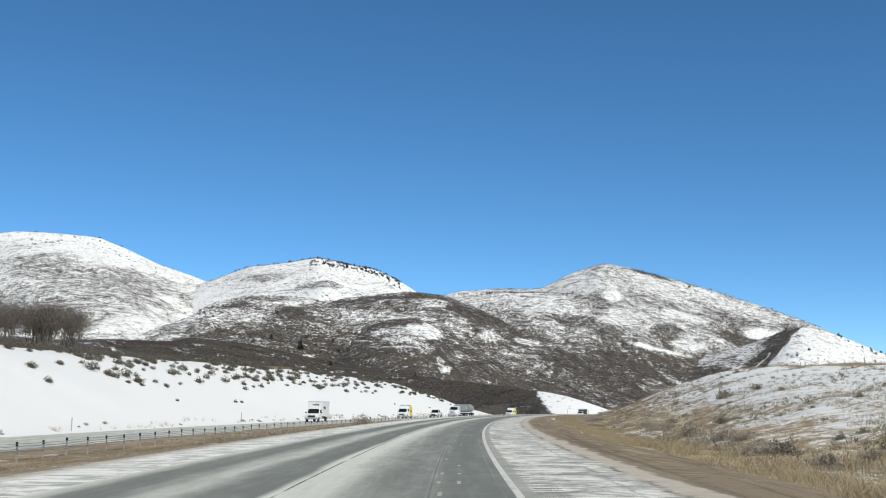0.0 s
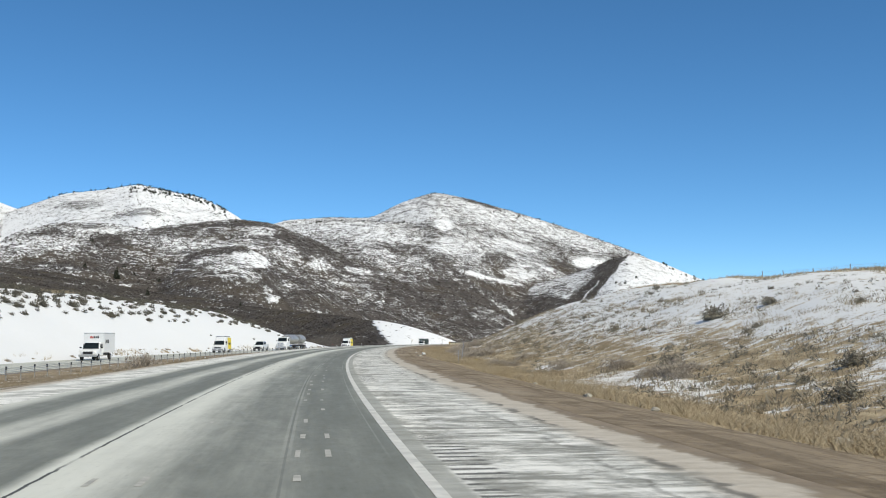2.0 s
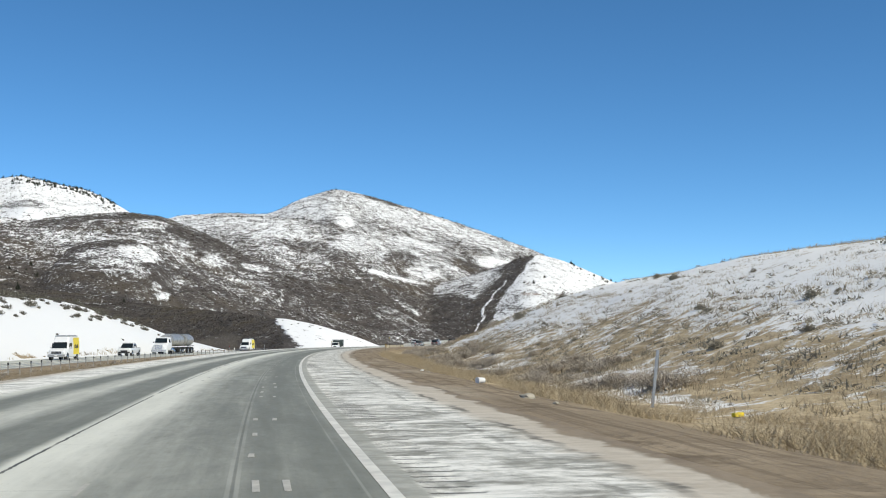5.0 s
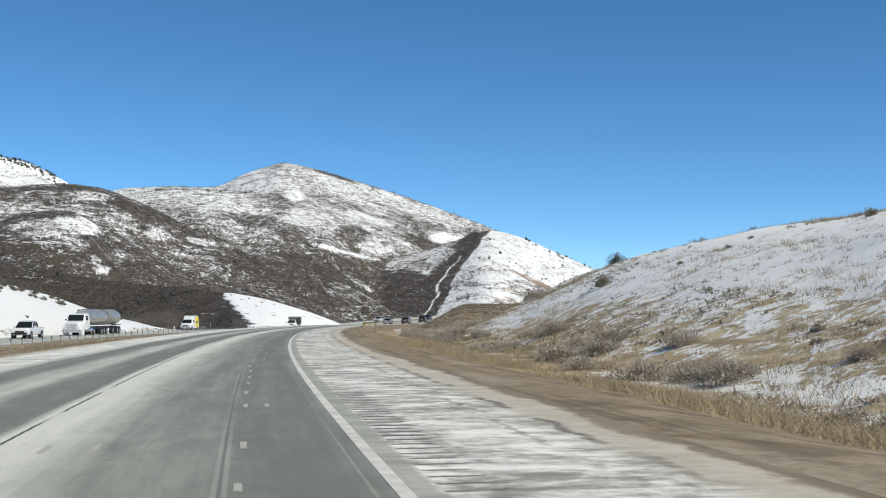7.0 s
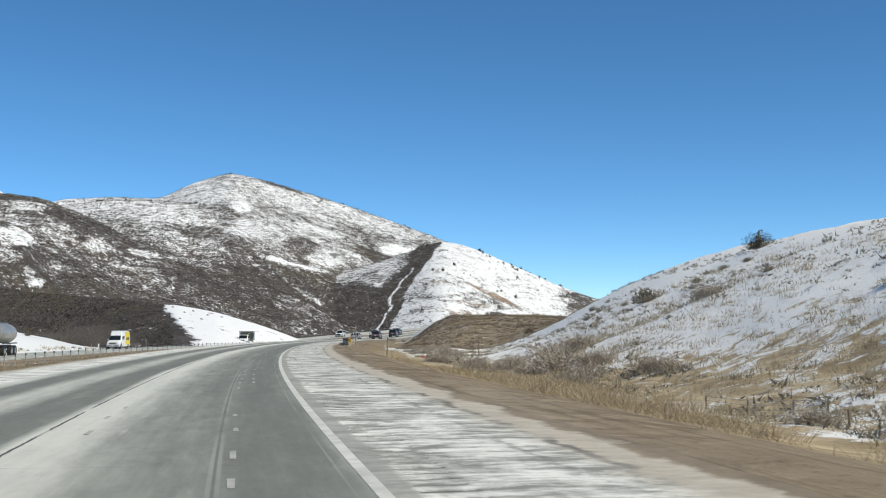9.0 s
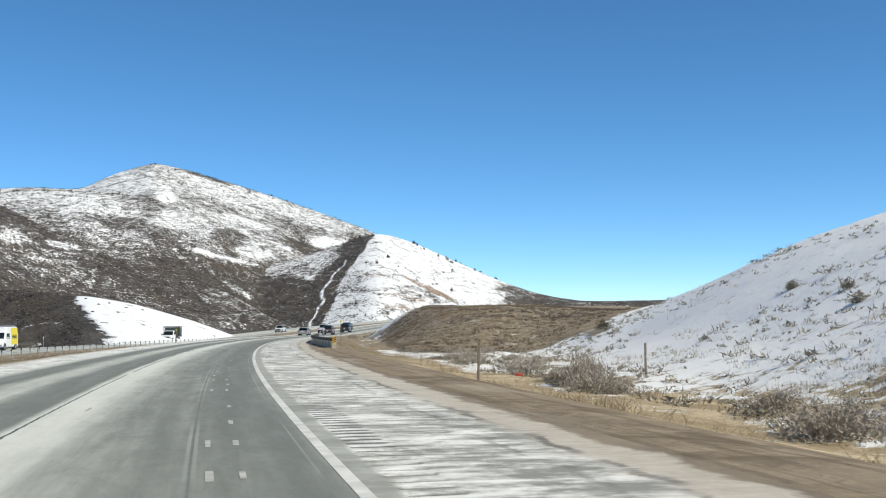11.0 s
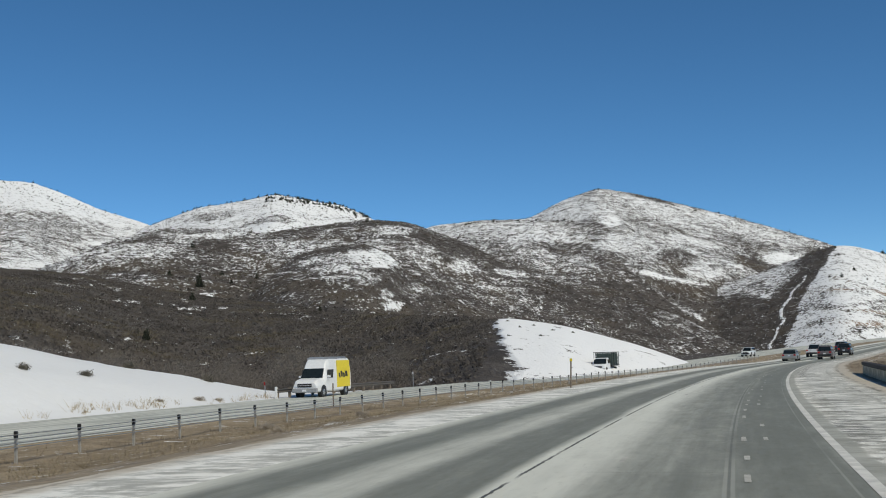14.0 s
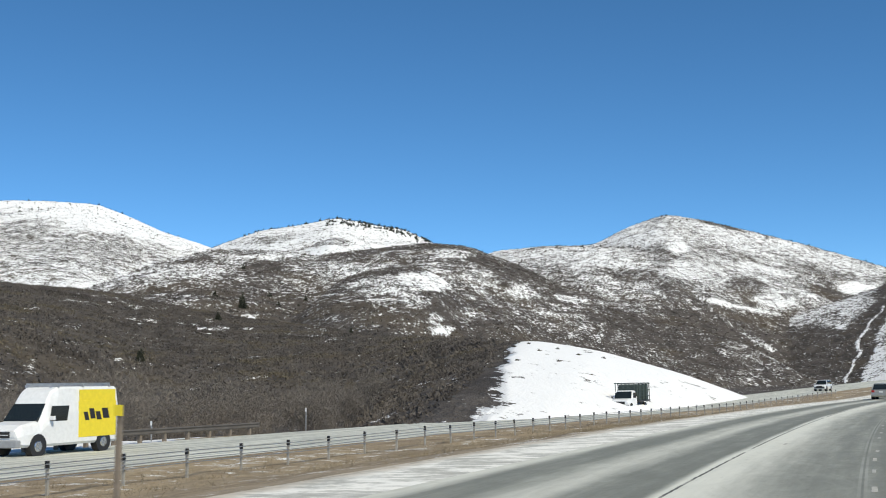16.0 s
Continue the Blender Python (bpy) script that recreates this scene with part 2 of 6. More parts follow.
def m_shoulder():
    """Milled shoulder: pale salt lying between dark grooves, tan dust to its outer edge."""
    n = Nodes("shoulder_asphalt", 0.85, 0, 0.25)
    uv = n.coords(uv=True)
    sep = n.t.nodes.new("ShaderNodeSeparateXYZ")
    n.put(sep.inputs[0], uv)
    s, d = sep.outputs[0], sep.outputs[1]
    away = n.math("ABSOLUTE", d)
    bars = n.noise(n.node("Mapping", Vector=uv, Scale=(3.2, 0.9, 1)), 1.0, 5, 0.62, 0.4)
    patch = n.noise(n.node("Mapping", Vector=uv, Scale=(0.9, 0.8, 1)), 1.0, 6, 0.66, 0.8)
    fine = n.noise(n.node("Mapping", Vector=uv, Scale=(7, 5, 1)), 1.0, 5, 0.7)
    salt = n.math("ADD", n.math("MULTIPLY", bars, 0.42), n.math("ADD", n.math("MULTIPLY", patch, 0.48), n.math("MULTIPLY", fine, 0.22)))
    salt = n.math("ADD", n.step(salt, 0.47, 0.66), n.math("MULTIPLY", n.math("LESS_THAN", d, 0.0), 0.25))
    c = n.mix(salt, (0.285, 0.283, 0.252), (0.87, 0.86, 0.81))
    # grey strip beside the edge line, then the milled rumble strip
    grey = n.math("MULTIPLY", n.step(d, 3.5, 3.6), n.math("SUBTRACT", 1.0, n.step(n.math("ADD", d, n.math("MULTIPLY", patch, 0.14)), 4.08, 4.18)))
    c = n.mix(n.math("MULTIPLY", grey, 0.8), c, n.mix(patch, (0.25, 0.255, 0.225), (0.42, 0.42, 0.38)))
    cut = n.math("SINE", n.math("ADD", n.math("MULTIPLY", s, 15.2), n.math("MULTIPLY", fine, 0.9)))
    strip = n.math("MULTIPLY", n.step(d, 4.05, 4.09), n.math("SUBTRACT", 1.0, n.step(n.math("ADD", d, n.math("MULTIPLY", bars, 0.3)), 4.66, 4.76)))
    dark = n.math("MULTIPLY", n.math("MULTIPLY", n.step(cut, 0.15, 0.7), strip), n.step(patch, 0.36, 0.46))
    c = n.mix(n.math("MULTIPLY", dark, 0.9), c, (0.11, 0.11, 0.10))
    lie = n.math("ADD", n.math("MULTIPLY_ADD", n.math("LESS_THAN", d, 0.0), 0.75, away), n.math("MULTIPLY", n.math("SUBTRACT", patch, 0.5), 1.3))
    dust = n.step(lie, 5.95, 6.6)
    c = n.mix(n.math("MULTIPLY", dust, 0.88), c, n.mix(n.math("ADD", n.math("MULTIPLY", bars, 0.5), n.math("MULTIPLY", fine, 0.5)), (0.36, 0.305, 0.235), (0.66, 0.60, 0.51)))
    shore = n.noise(n.node("Mapping", Vector=uv, Scale=(0.35, 0.5, 1)), 1.0, 6, 0.68, 0.5)
    soil = n.step(n.math("ADD", away, n.math("MULTIPLY", n.math("SUBTRACT", shore, 0.5), 1.5)), 6.92, 7.12)
    c = n.mix(n.math("MULTIPLY", soil, n.math("GREATER_THAN", d, 0.0)), c, n.mix(n.step(shore, 0.35, 0.65), (0.185, 0.147, 0.105), n.mix(fine, (0.22, 0.177, 0.127), (0.37, 0.302, 0.222))))
    gone = n.step(n.noise(n.node("Mapping", Vector=uv, Scale=(0.22, 0.01, 1)), 1.0, 5, 0.7), 0.44, 0.56)
    for at, wide, share in ((6.35, 0.13, 0.75), (5.75, 0.08, 0.45)):
        crack = n.math("SUBTRACT", 1.0, n.step(n.math("ABSOLUTE", n.math("SUBTRACT", n.math("ADD", away, n.math("MULTIPLY", n.math("SUBTRACT", patch, 0.5), 0.7)), at)), 0.02, wide))
        c = n.mix(n.math("MULTIPLY", crack, n.math("MULTIPLY", gone, share)), c, (0.105, 0.10, 0.085))
    n.bump(n.math("ADD", fine, n.math("MULTIPLY", bars, 2.0)), 0.5, 0.02)
    return n.color(c)


def m_leaf(name, a, b):
    n = Nodes(name, 0.9, 0, 0.15)
    r = n.node("NewGeometry", out=8)
    w = n.noise(n.coords(), 0.7, 3)
    return n.color(n.mix(n.math("MULTIPLY_ADD", n.math("ADD", r, w), 0.6, -0.1), a, b))


def m_scrub(name, dark, light, tan):
    """Leafless scrub, brown with olive and tan stretches."""
    n = Nodes(name, 0.95, 0, 0.1)
    v = n.coords()
    r, w, far = n.node("NewGeometry", out=8), n.noise(v, 0.22, 3), n.noise(v, 0.035, 5, 0.6)
    c = n.mix(n.math("ADD", n.math("MULTIPLY", r, 0.4), n.math("MULTIPLY_ADD", w, 1.2, -0.3)), dark, light)
    c = n.mix(n.math("MULTIPLY", n.step(far, 0.50, 0.66), 0.6), c, tan)
    return n.color(n.mix(n.math("MULTIPLY", n.step(far, 0.50, 0.36), 0.5), c, tuple(0.55 * x for x in dark)))


SCRUB = m_scrub("scrub_oak", (0.090, 0.079, 0.071), (0.165, 0.147, 0.132), (0.145, 0.120, 0.075))
TANSCRUB = m_scrub("tan_scrub", (0.115, 0.092, 0.072), (0.24, 0.192, 0.148), (0.33, 0.25, 0.155))
TERRAIN, VERGE, SNOW, ROAD, OPPROAD, SHOULDER = m_terrain(), m_verge(), m_snow(), m_road(), m_road(True), m_shoulder()
LINE = plain("worn_white_paint", (0.66, 0.65, 0.60), 0.7, vary=0.22, scale=2.5)
PATCH = plain("pale_patch_grout", (0.46, 0.45, 0.41), 0.8, vary=0.2, scale=5)
SAGE, DRY, TWIG = m_leaf("sage_leaf", (0.17, 0.155, 0.12), (0.33, 0.30, 0.24)), m_leaf("dry_grass", (0.28, 0.22, 0.145), (0.50, 0.42, 0.285)), m_leaf("grey_twig", (0.125, 0.110, 0.098), (0.21, 0.187, 0.164))
PINE = m_leaf("juniper", (0.022, 0.026, 0.018), (0.055, 0.058, 0.04))
DARKSAGE = m_leaf("dark_sage_leaf", (0.085, 0.079, 0.064), (0.19, 0.174, 0.14))
BARE = m_leaf("bare_twig", (0.31, 0.272, 0.226), (0.52, 0.46, 0.385))
GALV, RUSTW = plain("galvanised_steel", (0.40, 0.41, 0.42), 0.45, 0.75, vary=0.2), plain("weathered_timber", (0.20, 0.165, 0.13), 0.85, vary=0.3)
def m_parapet():
    """Old cast concrete, tan, with dark runs down its face."""
    n = Nodes("stained_parapet_concrete", 0.9, 0, 0.2)
    v = n.coords()
    runs, blot = n.noise(n.node("Mapping", Vector=v, Scale=(3.0, 3.0, 0.35)), 1.0, 5, 0.65), n.noise(v, 1.4, 5, 0.6)
    c = n.mix(n.step(blot, 0.35, 0.65), (0.37, 0.33, 0.235), (0.60, 0.55, 0.42))
    n.bump(n.noise(v, 14, 4), 0.4, 0.01)
    return n.color(n.mix(n.math("MULTIPLY", n.step(runs, 0.50, 0.66), 0.75), c, (0.12, 0.10, 0.075)))


PARAPET = m_parapet()
CONCRETE = plain("weathered_concrete", (0.36, 0.33, 0.27), 0.85, vary=0.25, scale=1.5)
RUBBER, BLACK, CHROME = plain("tyre_rubber", (0.025, 0.025, 0.025), 0.8), plain("black_plastic", (0.022, 0.022, 0.024), 0.5), plain("bright_metal", (0.62, 0.63, 0.65), 0.25, 1.0, vary=0.05)
REDLAMP, WHITELAMP = plain("red_lens", (0.42, 0.02, 0.02), 0.25), plain("clear_lens", (0.75, 0.76, 0.78), 0.2)
WHITEP, YELLOWP = plain("white_paint", (0.74, 0.75, 0.76), 0.4, vary=0.06), plain("yellow_paint", (0.78, 0.62, 0.04), 0.45, vary=0.06)


def paint(name, c, metal=0.3):
    n = Nodes(name, 0.3, metal, 0.5)
    n.p.inputs["Coat Weight"].default_value = 0.6
    v = n.coords()
    dirt = n.math("MULTIPLY", n.step(n.noise(v, 1.5, 5, 0.6), 0.4, 0.75), 0.35)
    return n.color(n.mix(dirt, c, (0.3, 0.28, 0.25)))


def glass():
    n = Nodes("tinted_glass", 0.06, 0, 0.5)
    w = n.noise(n.coords(), 3.0, 2)
    return n.color(n.mix(w, (0.010, 0.014, 0.015), (0.020, 0.026, 0.027)))


GLASS = glass()

# ---- the road's line ----
STEP = 0.5
SS = np.arange(-140.0, 1400.0, STEP)
KAPPA = 0.000636 + 1.494e-6 * np.clip(SS, 0, 330)
HEAD = -np.cumsum(KAPPA) * STEP
HEAD -= np.interp(0, SS, HEAD)
CX, CY = np.cumsum(-np.sin(HEAD)) * STEP, np.cumsum(np.cos(HEAD)) * STEP
CX, CY = CX - np.interp(0, SS, CX), CY - np.interp(0, SS, CY)


def road(s, d, z=0.0):
    """World points s metres along the seam between the lanes, d metres to its right, z above the pavement."""
    s, d = np.asarray(s, float), np.asarray(d, float)
    h = np.interp(s, SS, HEAD)
    return np.stack([np.interp(s, SS, CX) + np.cos(h) * d, np.interp(s, SS, CY) + np.sin(h) * d, rise(s) + z + 0 * d], -1)


def on_road(s, d, z=0.0, turn=0.0):
    """A pose on the road whose y axis points along it."""
    p = road(s, d, z)
    return pose(*p, 0, 0, math.degrees(np.interp(s, SS, HEAD)) + turn)


# ---- numbers ----
def lattice(x, y, seed):
    n = (x * 374761393 + y * 668265263 + seed * 974634) & 0x7FFFFFFF
    n = ((n ^ (n >> 13)) * 1274126177) & 0x7FFFFFFF
    n = ((n ^ (n >> 16)) * 1911520717) & 0x7FFFFFFF
    return n / 0x7FFFFFFF


def vnoise(x, y, seed=0):
    xi, yi = np.floor(x).astype(np.int64), np.floor(y).astype(np.int64)
    fx, fy = x - xi, y - yi
    fx, fy = fx * fx * (3 - 2 * fx), fy * fy * (3 - 2 * fy)
    a, b, c, d = lattice(xi, yi, seed), lattice(xi + 1, yi, seed), lattice(xi, yi + 1, seed), lattice(xi + 1, yi + 1, seed)
    return (a * (1 - fx) + b * fx) * (1 - fy) + (c * (1 - fx) + d * fx) * fy - 0.5


def fbm(x, y, seed=0, octaves=4):
    v, a = 0.0, 1.0
    for i in range(octaves):
        v = v + a * vnoise(x * 2 ** i + 17.3 * i, y * 2 ** i - 9.1 * i, seed + i)
        a *= 0.5
    return v


def smooth(x, a, b):
    u = np.clip((x - a) / (b - a), 0, 1)
    return u * u * (3 - 2 * u)


def grid_mesh(name, P, material, uv=None, flip=False, **attrs):
    """A mesh of a grid of points, with its attributes."""
    a, b = P.shape[:2]
    idx = np.arange(a * b).reshape(a, b)
    q = np.stack([idx[:-1, :-1], idx[:-1, 1:], idx[1:, 1:], idx[1:, :-1]], -1).reshape(-1, 4)
    if flip:
        q = q[:, ::-1]
    me = bpy.data.meshes.new(name)
    me.vertices.add(a * b)
    me.vertices.foreach_set("co", P.reshape(-1).astype(np.float32))
    me.loops.add(q.size)
    me.loops.foreach_set("vertex_index", q.reshape(-1).astype(np.int32))
    me.polygons.add(len(q))
    me.polygons.foreach_set("loop_start", np.arange(0, q.size, 4, dtype=np.int32))
    me.polygons.foreach_set("use_smooth", np.ones(len(q), bool))
    if uv is not None:
        lay = me.uv_layers.new(name="UVMap")
        lay.data.foreach_set("uv", uv.reshape(-1, 2)[q.reshape(-1)].reshape(-1).astype(np.float32))
    for k, v in attrs.items():
        at = me.attributes.new(k, "FLOAT", "POINT")
        at.data.foreach_set("value", np.broadcast_to(v, (a, b)).reshape(-1).astype(np.float32))
    me.materials.append(material)
    me.update()
    me.validate()
    return me


def sheet(name, s, d, zf, material, label, category, kind="structure", **attrs):
    """A sheet along the road over the stations s and the offsets d; zf(S, D) is its height over the pavement."""
    S, D = np.meshgrid(s, d, indexing="ij")
    P = road(S, D, zf(S, D))
    me = grid_mesh(name, P, material, uv=np.stack([S, D], -1), flip=True, **{k: f(S, D) for k, f in attrs.items()})
    return tagged(new(name, me), label, category, kind=kind)


def mesh_of(name, verts, faces, material):
    me = bpy.data.meshes.new(name)
    me.from_pydata(verts, [], faces)
    me.materials.append(material)
    return me


# ---- cross-section of the land beside the road ----
def right_hill(S, D):
    """The land right of the pavement: verge, ditch, the snowy hill, then a brown one."""
    crest = np.interp(S, [-140, 0, 40, 65, 90, 130, 180, 215, 243, 261, 285, 291, 297, 303, 309, 315, 321, 327, 333, 342], [2.0, 2.6, 3.0, 3.9, 4.8, 6.1, 7.2, 7.5, 7.6, 8.1, 8.6, 8.5, 7.8, 7.0, 6.3, 5.0, 2.8, 1.2, -0.2, -0.6])
    toe = np.interp(S, [235, 260, 290, 320, 350], [14, 17, 21, 24, 27])
    z = -0.02 - 0.55 * smooth(D, 8.0, 12.5)
    u = np.clip((D - toe) / 26.0, 0, 1)
    hill = (crest + 0.6) * np.sin(u * math.pi / 2) ** 1.3
    z = z + hill - 0.05 * np.clip(D - 40, 0, None) * (crest > 0)
    crest2 = np.interp(S, [312, 322, 335, 344, 360, 374, 400, 430, 470, 560, 640], [0, 1.6, 2.6, 3.1, 3.8, 4.3, 4.9, 5.3, 5.3, 4.0, 3.0])
    v = np.clip((D - np.interp(S, [380, 420], [14.5, 11.0])) / 10.0, 0, 1)
    z = z + crest2 * (np.sin(v * math.pi / 2) ** 1.2 - 0.012 * np.clip(D - 34, 0, 60))
    rough = smooth(D, 8.2, 15)
    z = z + rough * (0.40 * fbm(S / 11, D / 6, 5) + 0.12 * fbm(S / 2.3, D / 1.6, 9, 3)) + 0.05 * fbm(S / 1.1, D / 0.9, 3, 2) * smooth(D, 7.2, 8.5)
    return z - 0.02 * smooth(D, 7.2, 7.6)


def left_bank(S, D):
    """The snow-covered cutting beyond the opposite carriageway, and the fall of the land past its end."""
    top = np.interp(S, [-140, 80, 140, 240, 305, 335, 358, 375, 390], [7.2, 7.6, 7.9, 9.2, 8.5, 5.8, 2.6, 0.0, -1.4])
    u = np.clip((-D - 31.0) / 21.0, 0, 1)
    z = low(S) - 0.05 + (top + 1.05) * np.sin(u * math.pi / 2) ** 1.15
    z = z - smooth(S, 362, 388) * 4.5 * smooth(-D, 31.5, 44)
    z = z + 0.10 * np.clip(-D - 52, 0, None) * 0.3 * (1 - smooth(S, 300, 350))
    return z + smooth(-D, 31, 34) * (0.35 * fbm(S / 14, D / 8, 31) + 0.06 * fbm(S / 1.7, D / 1.5, 33, 3))


def low(s):
    """How far the opposite carriageway lies below ours."""
    return np.interp(s, [0, 150, 300, 440], [-0.95, -1.0, -0.9, -1.0])


def median(S, D):
    """Low soil and grass strip between the carriageways."""
    z = np.interp(D, [-20.2, -17.5, -15.0, -11.0, -8.0, -6.0, -5.2], [1.006, 1.10, 1.1, 0.75, 0.32, 0.06, 0.03]) * low(S)
    return z + 0.10 * fbm(S / 1.7, D / 1.3, 41, 3) * smooth(-D, 5.3, 6.4) * (1 - smooth(-D, 18.4, 19.6))


S_NEAR = np.concatenate([np.arange(-60, 0, 2.0), np.arange(0, 340, 0.8), np.arange(340, 520, 2.0), np.arange(520, 760, 6.0)])
sheet("road", np.concatenate([np.arange(-60, 420, 3.0), np.arange(420, 900, 6.0)]), np.linspace(-3.75, 3.70, 9), lambda S, D: 0 * S, ROAD,
      "two-lane grey concrete carriageway with salt streaks", "road")


def groove(S, D):
    """Milled rumble grooves across the shoulder, in runs."""
    run = smooth(vnoise(S / 9.0, 0 * S, 77), -0.25, -0.05)
    g = np.clip(np.sin(S * 2 * math.pi / 0.4134) - 0.1, 0, 1)
    inside = smooth(D, 4.05, 4.09) * (1 - smooth(D, 4.55, 4.59))
    return -0.022 * g * run * inside - 0.02 * smooth(D, 5, 8.6)


sheet("shoulder", np.concatenate([np.arange(-60, 0, 2.0), np.arange(0, 345, 0.1034), np.arange(345, 900, 4.0)]), np.array([3.70, 3.85, 4.05, 4.09, 4.55, 4.59, 5.3, 6.3, 6.9, 7.3]), groove, SHOULDER,
      "wide pale salted shoulder with rumble grooves", "shoulder")
sheet("left_shoulder", np.concatenate([np.arange(-60, 420, 2.0), np.arange(420, 900, 6.0)]), np.linspace(-5.9, -3.75, 6), lambda S, D: -0.02 * smooth(-D, 4.5, 5.9), SHOULDER,
      "narrow left shoulder white with road salt", "shoulder")
sheet("edge_line", np.arange(-60, 900, 3.0), np.array([3.69, 3.82]), lambda S, D: 0.004 + 0 * S, LINE, "worn white painted edge line", "road marking")
sheet("median", np.concatenate([np.arange(-60, 380, 1.0), np.arange(380, 900, 5.0)]), np.linspace(-20.2, -5.2, 34), median, VERGE, "brown dirt median with dead grass", "median",
      snow=lambda S, D: 0.06 + 0.25 * smooth(fbm(S / 13, D / 3, 52), 0.1, 0.5), sand=lambda S, D: 1 - 0.75 * smooth(-D + 1.6 * fbm(S / 4, D / 1.2, 54), 5.9, 6.8) - 0.25 * smooth(-D + 2 * fbm(S / 6, D / 2, 55), 8, 10),
      grass=lambda S, D: smooth(-D + 1.5 * fbm(S / 6, D / 2, 56), 8.6, 10.6) * (0.12 + 0.34 * smooth(fbm(S / 7, D / 2, 53), -0.1, 0.3)))
sheet("opposite_road", np.concatenate([np.arange(-60, 420, 3.0), np.arange(420, 900, 6.0)]), np.linspace(-31.0, -20.1, 8), lambda S, D: low(S), OPPROAD,
      "pale concrete carriageway for oncoming traffic", "road")
sheet("snow_bank", np.concatenate([np.arange(-60, 0, 4.0), np.arange(0, 398, 1.4)]), np.concatenate([np.arange(-105, -55, 4.0), np.arange(-55, -30.6, 0.9)]), left_bank, SNOW,
      "smooth snow-covered roadside cutting", "snow bank",
      bare=lambda S, D: 0.9 * smooth(fbm(S / 9, D / 2, 61), 0.05, 0.5) * (1 - smooth(-D, 31.4, 34)) + 0.95 * smooth(-D, 51.5, 55) * (1 - smooth(S, 290, 330)) + smooth(S, 378, 388))
sheet("verge", S_NEAR, np.concatenate([np.arange(7.2, 16, 0.5), np.arange(16, 44, 0.8), np.arange(44, 100, 3.0)]), right_hill, VERGE,
      "roadside hill of dead grass and thawing snow", "hillside",
      snow=lambda S, D: -0.45 * (1 - smooth(D, 10.5, 12.2)) + np.where(S < 300 + np.clip(D - 16, 0, 24), np.maximum((np.interp(S, [0, 60, 110, 200, 235], [0.04, 0.10, 0.20, 0.32, 0.44]) + np.interp(S, [0, 130, 200, 240], [0.74, 0.72, 0.60, 0.62]) * smooth(right_hill(S, D) - np.interp(S, [0, 40, 60, 95, 130, 180, 230, 260, 320], [1.0, 0.8, 0.2, 0.7, 1.7, 2.3, 1.5, -0.4, -1.8]) + 1.9 * fbm(S / 16, D / 9, 71), -1.0, 1.3)) * smooth(S, 20, 60) * smooth(D, 13.5, 17) * (1 - 0.75 * smooth(D + 2 * fbm(S / 9, D / 9, 79), 36.5, 40) * (1 - smooth(S, 215, 260))),
                                 0.80 * smooth(fbm(S / 9, D / 2.2, 73), -0.12, 0.2) * smooth(D, 12.5, 13.4) * (1 - smooth(D, 16 + 8 * smooth(S, 240, 290), 18 + 9 * smooth(S, 240, 290)))), 0.62 * smooth(S + 6 * fbm(S / 20, D / 6, 74), 396, 420) * (1 - smooth(D + 3 * fbm(S / 9, D / 5, 78), 17, 21)) + 0.75 * smooth(D, 11, 13) * (1 - smooth(D, 14.3, 16)) * smooth(fbm(S / 9, D / 2.2, 73), -0.2, 0.2) + 0.04),
      sand=lambda S, D: 0.45 * smooth(fbm(S / 9, D / 1.2, 76), 0.12, 0.4) * (1 - smooth(D, 8.6, 9.6)),
      grass=lambda S, D: smooth(D + 1.5 * fbm(S / 6, D / 6, 75), 10.1, 11.3) * (1 - 0.85 * smooth(S - 0.8 * np.clip(D - 16, 0, 24), 286, 302)))

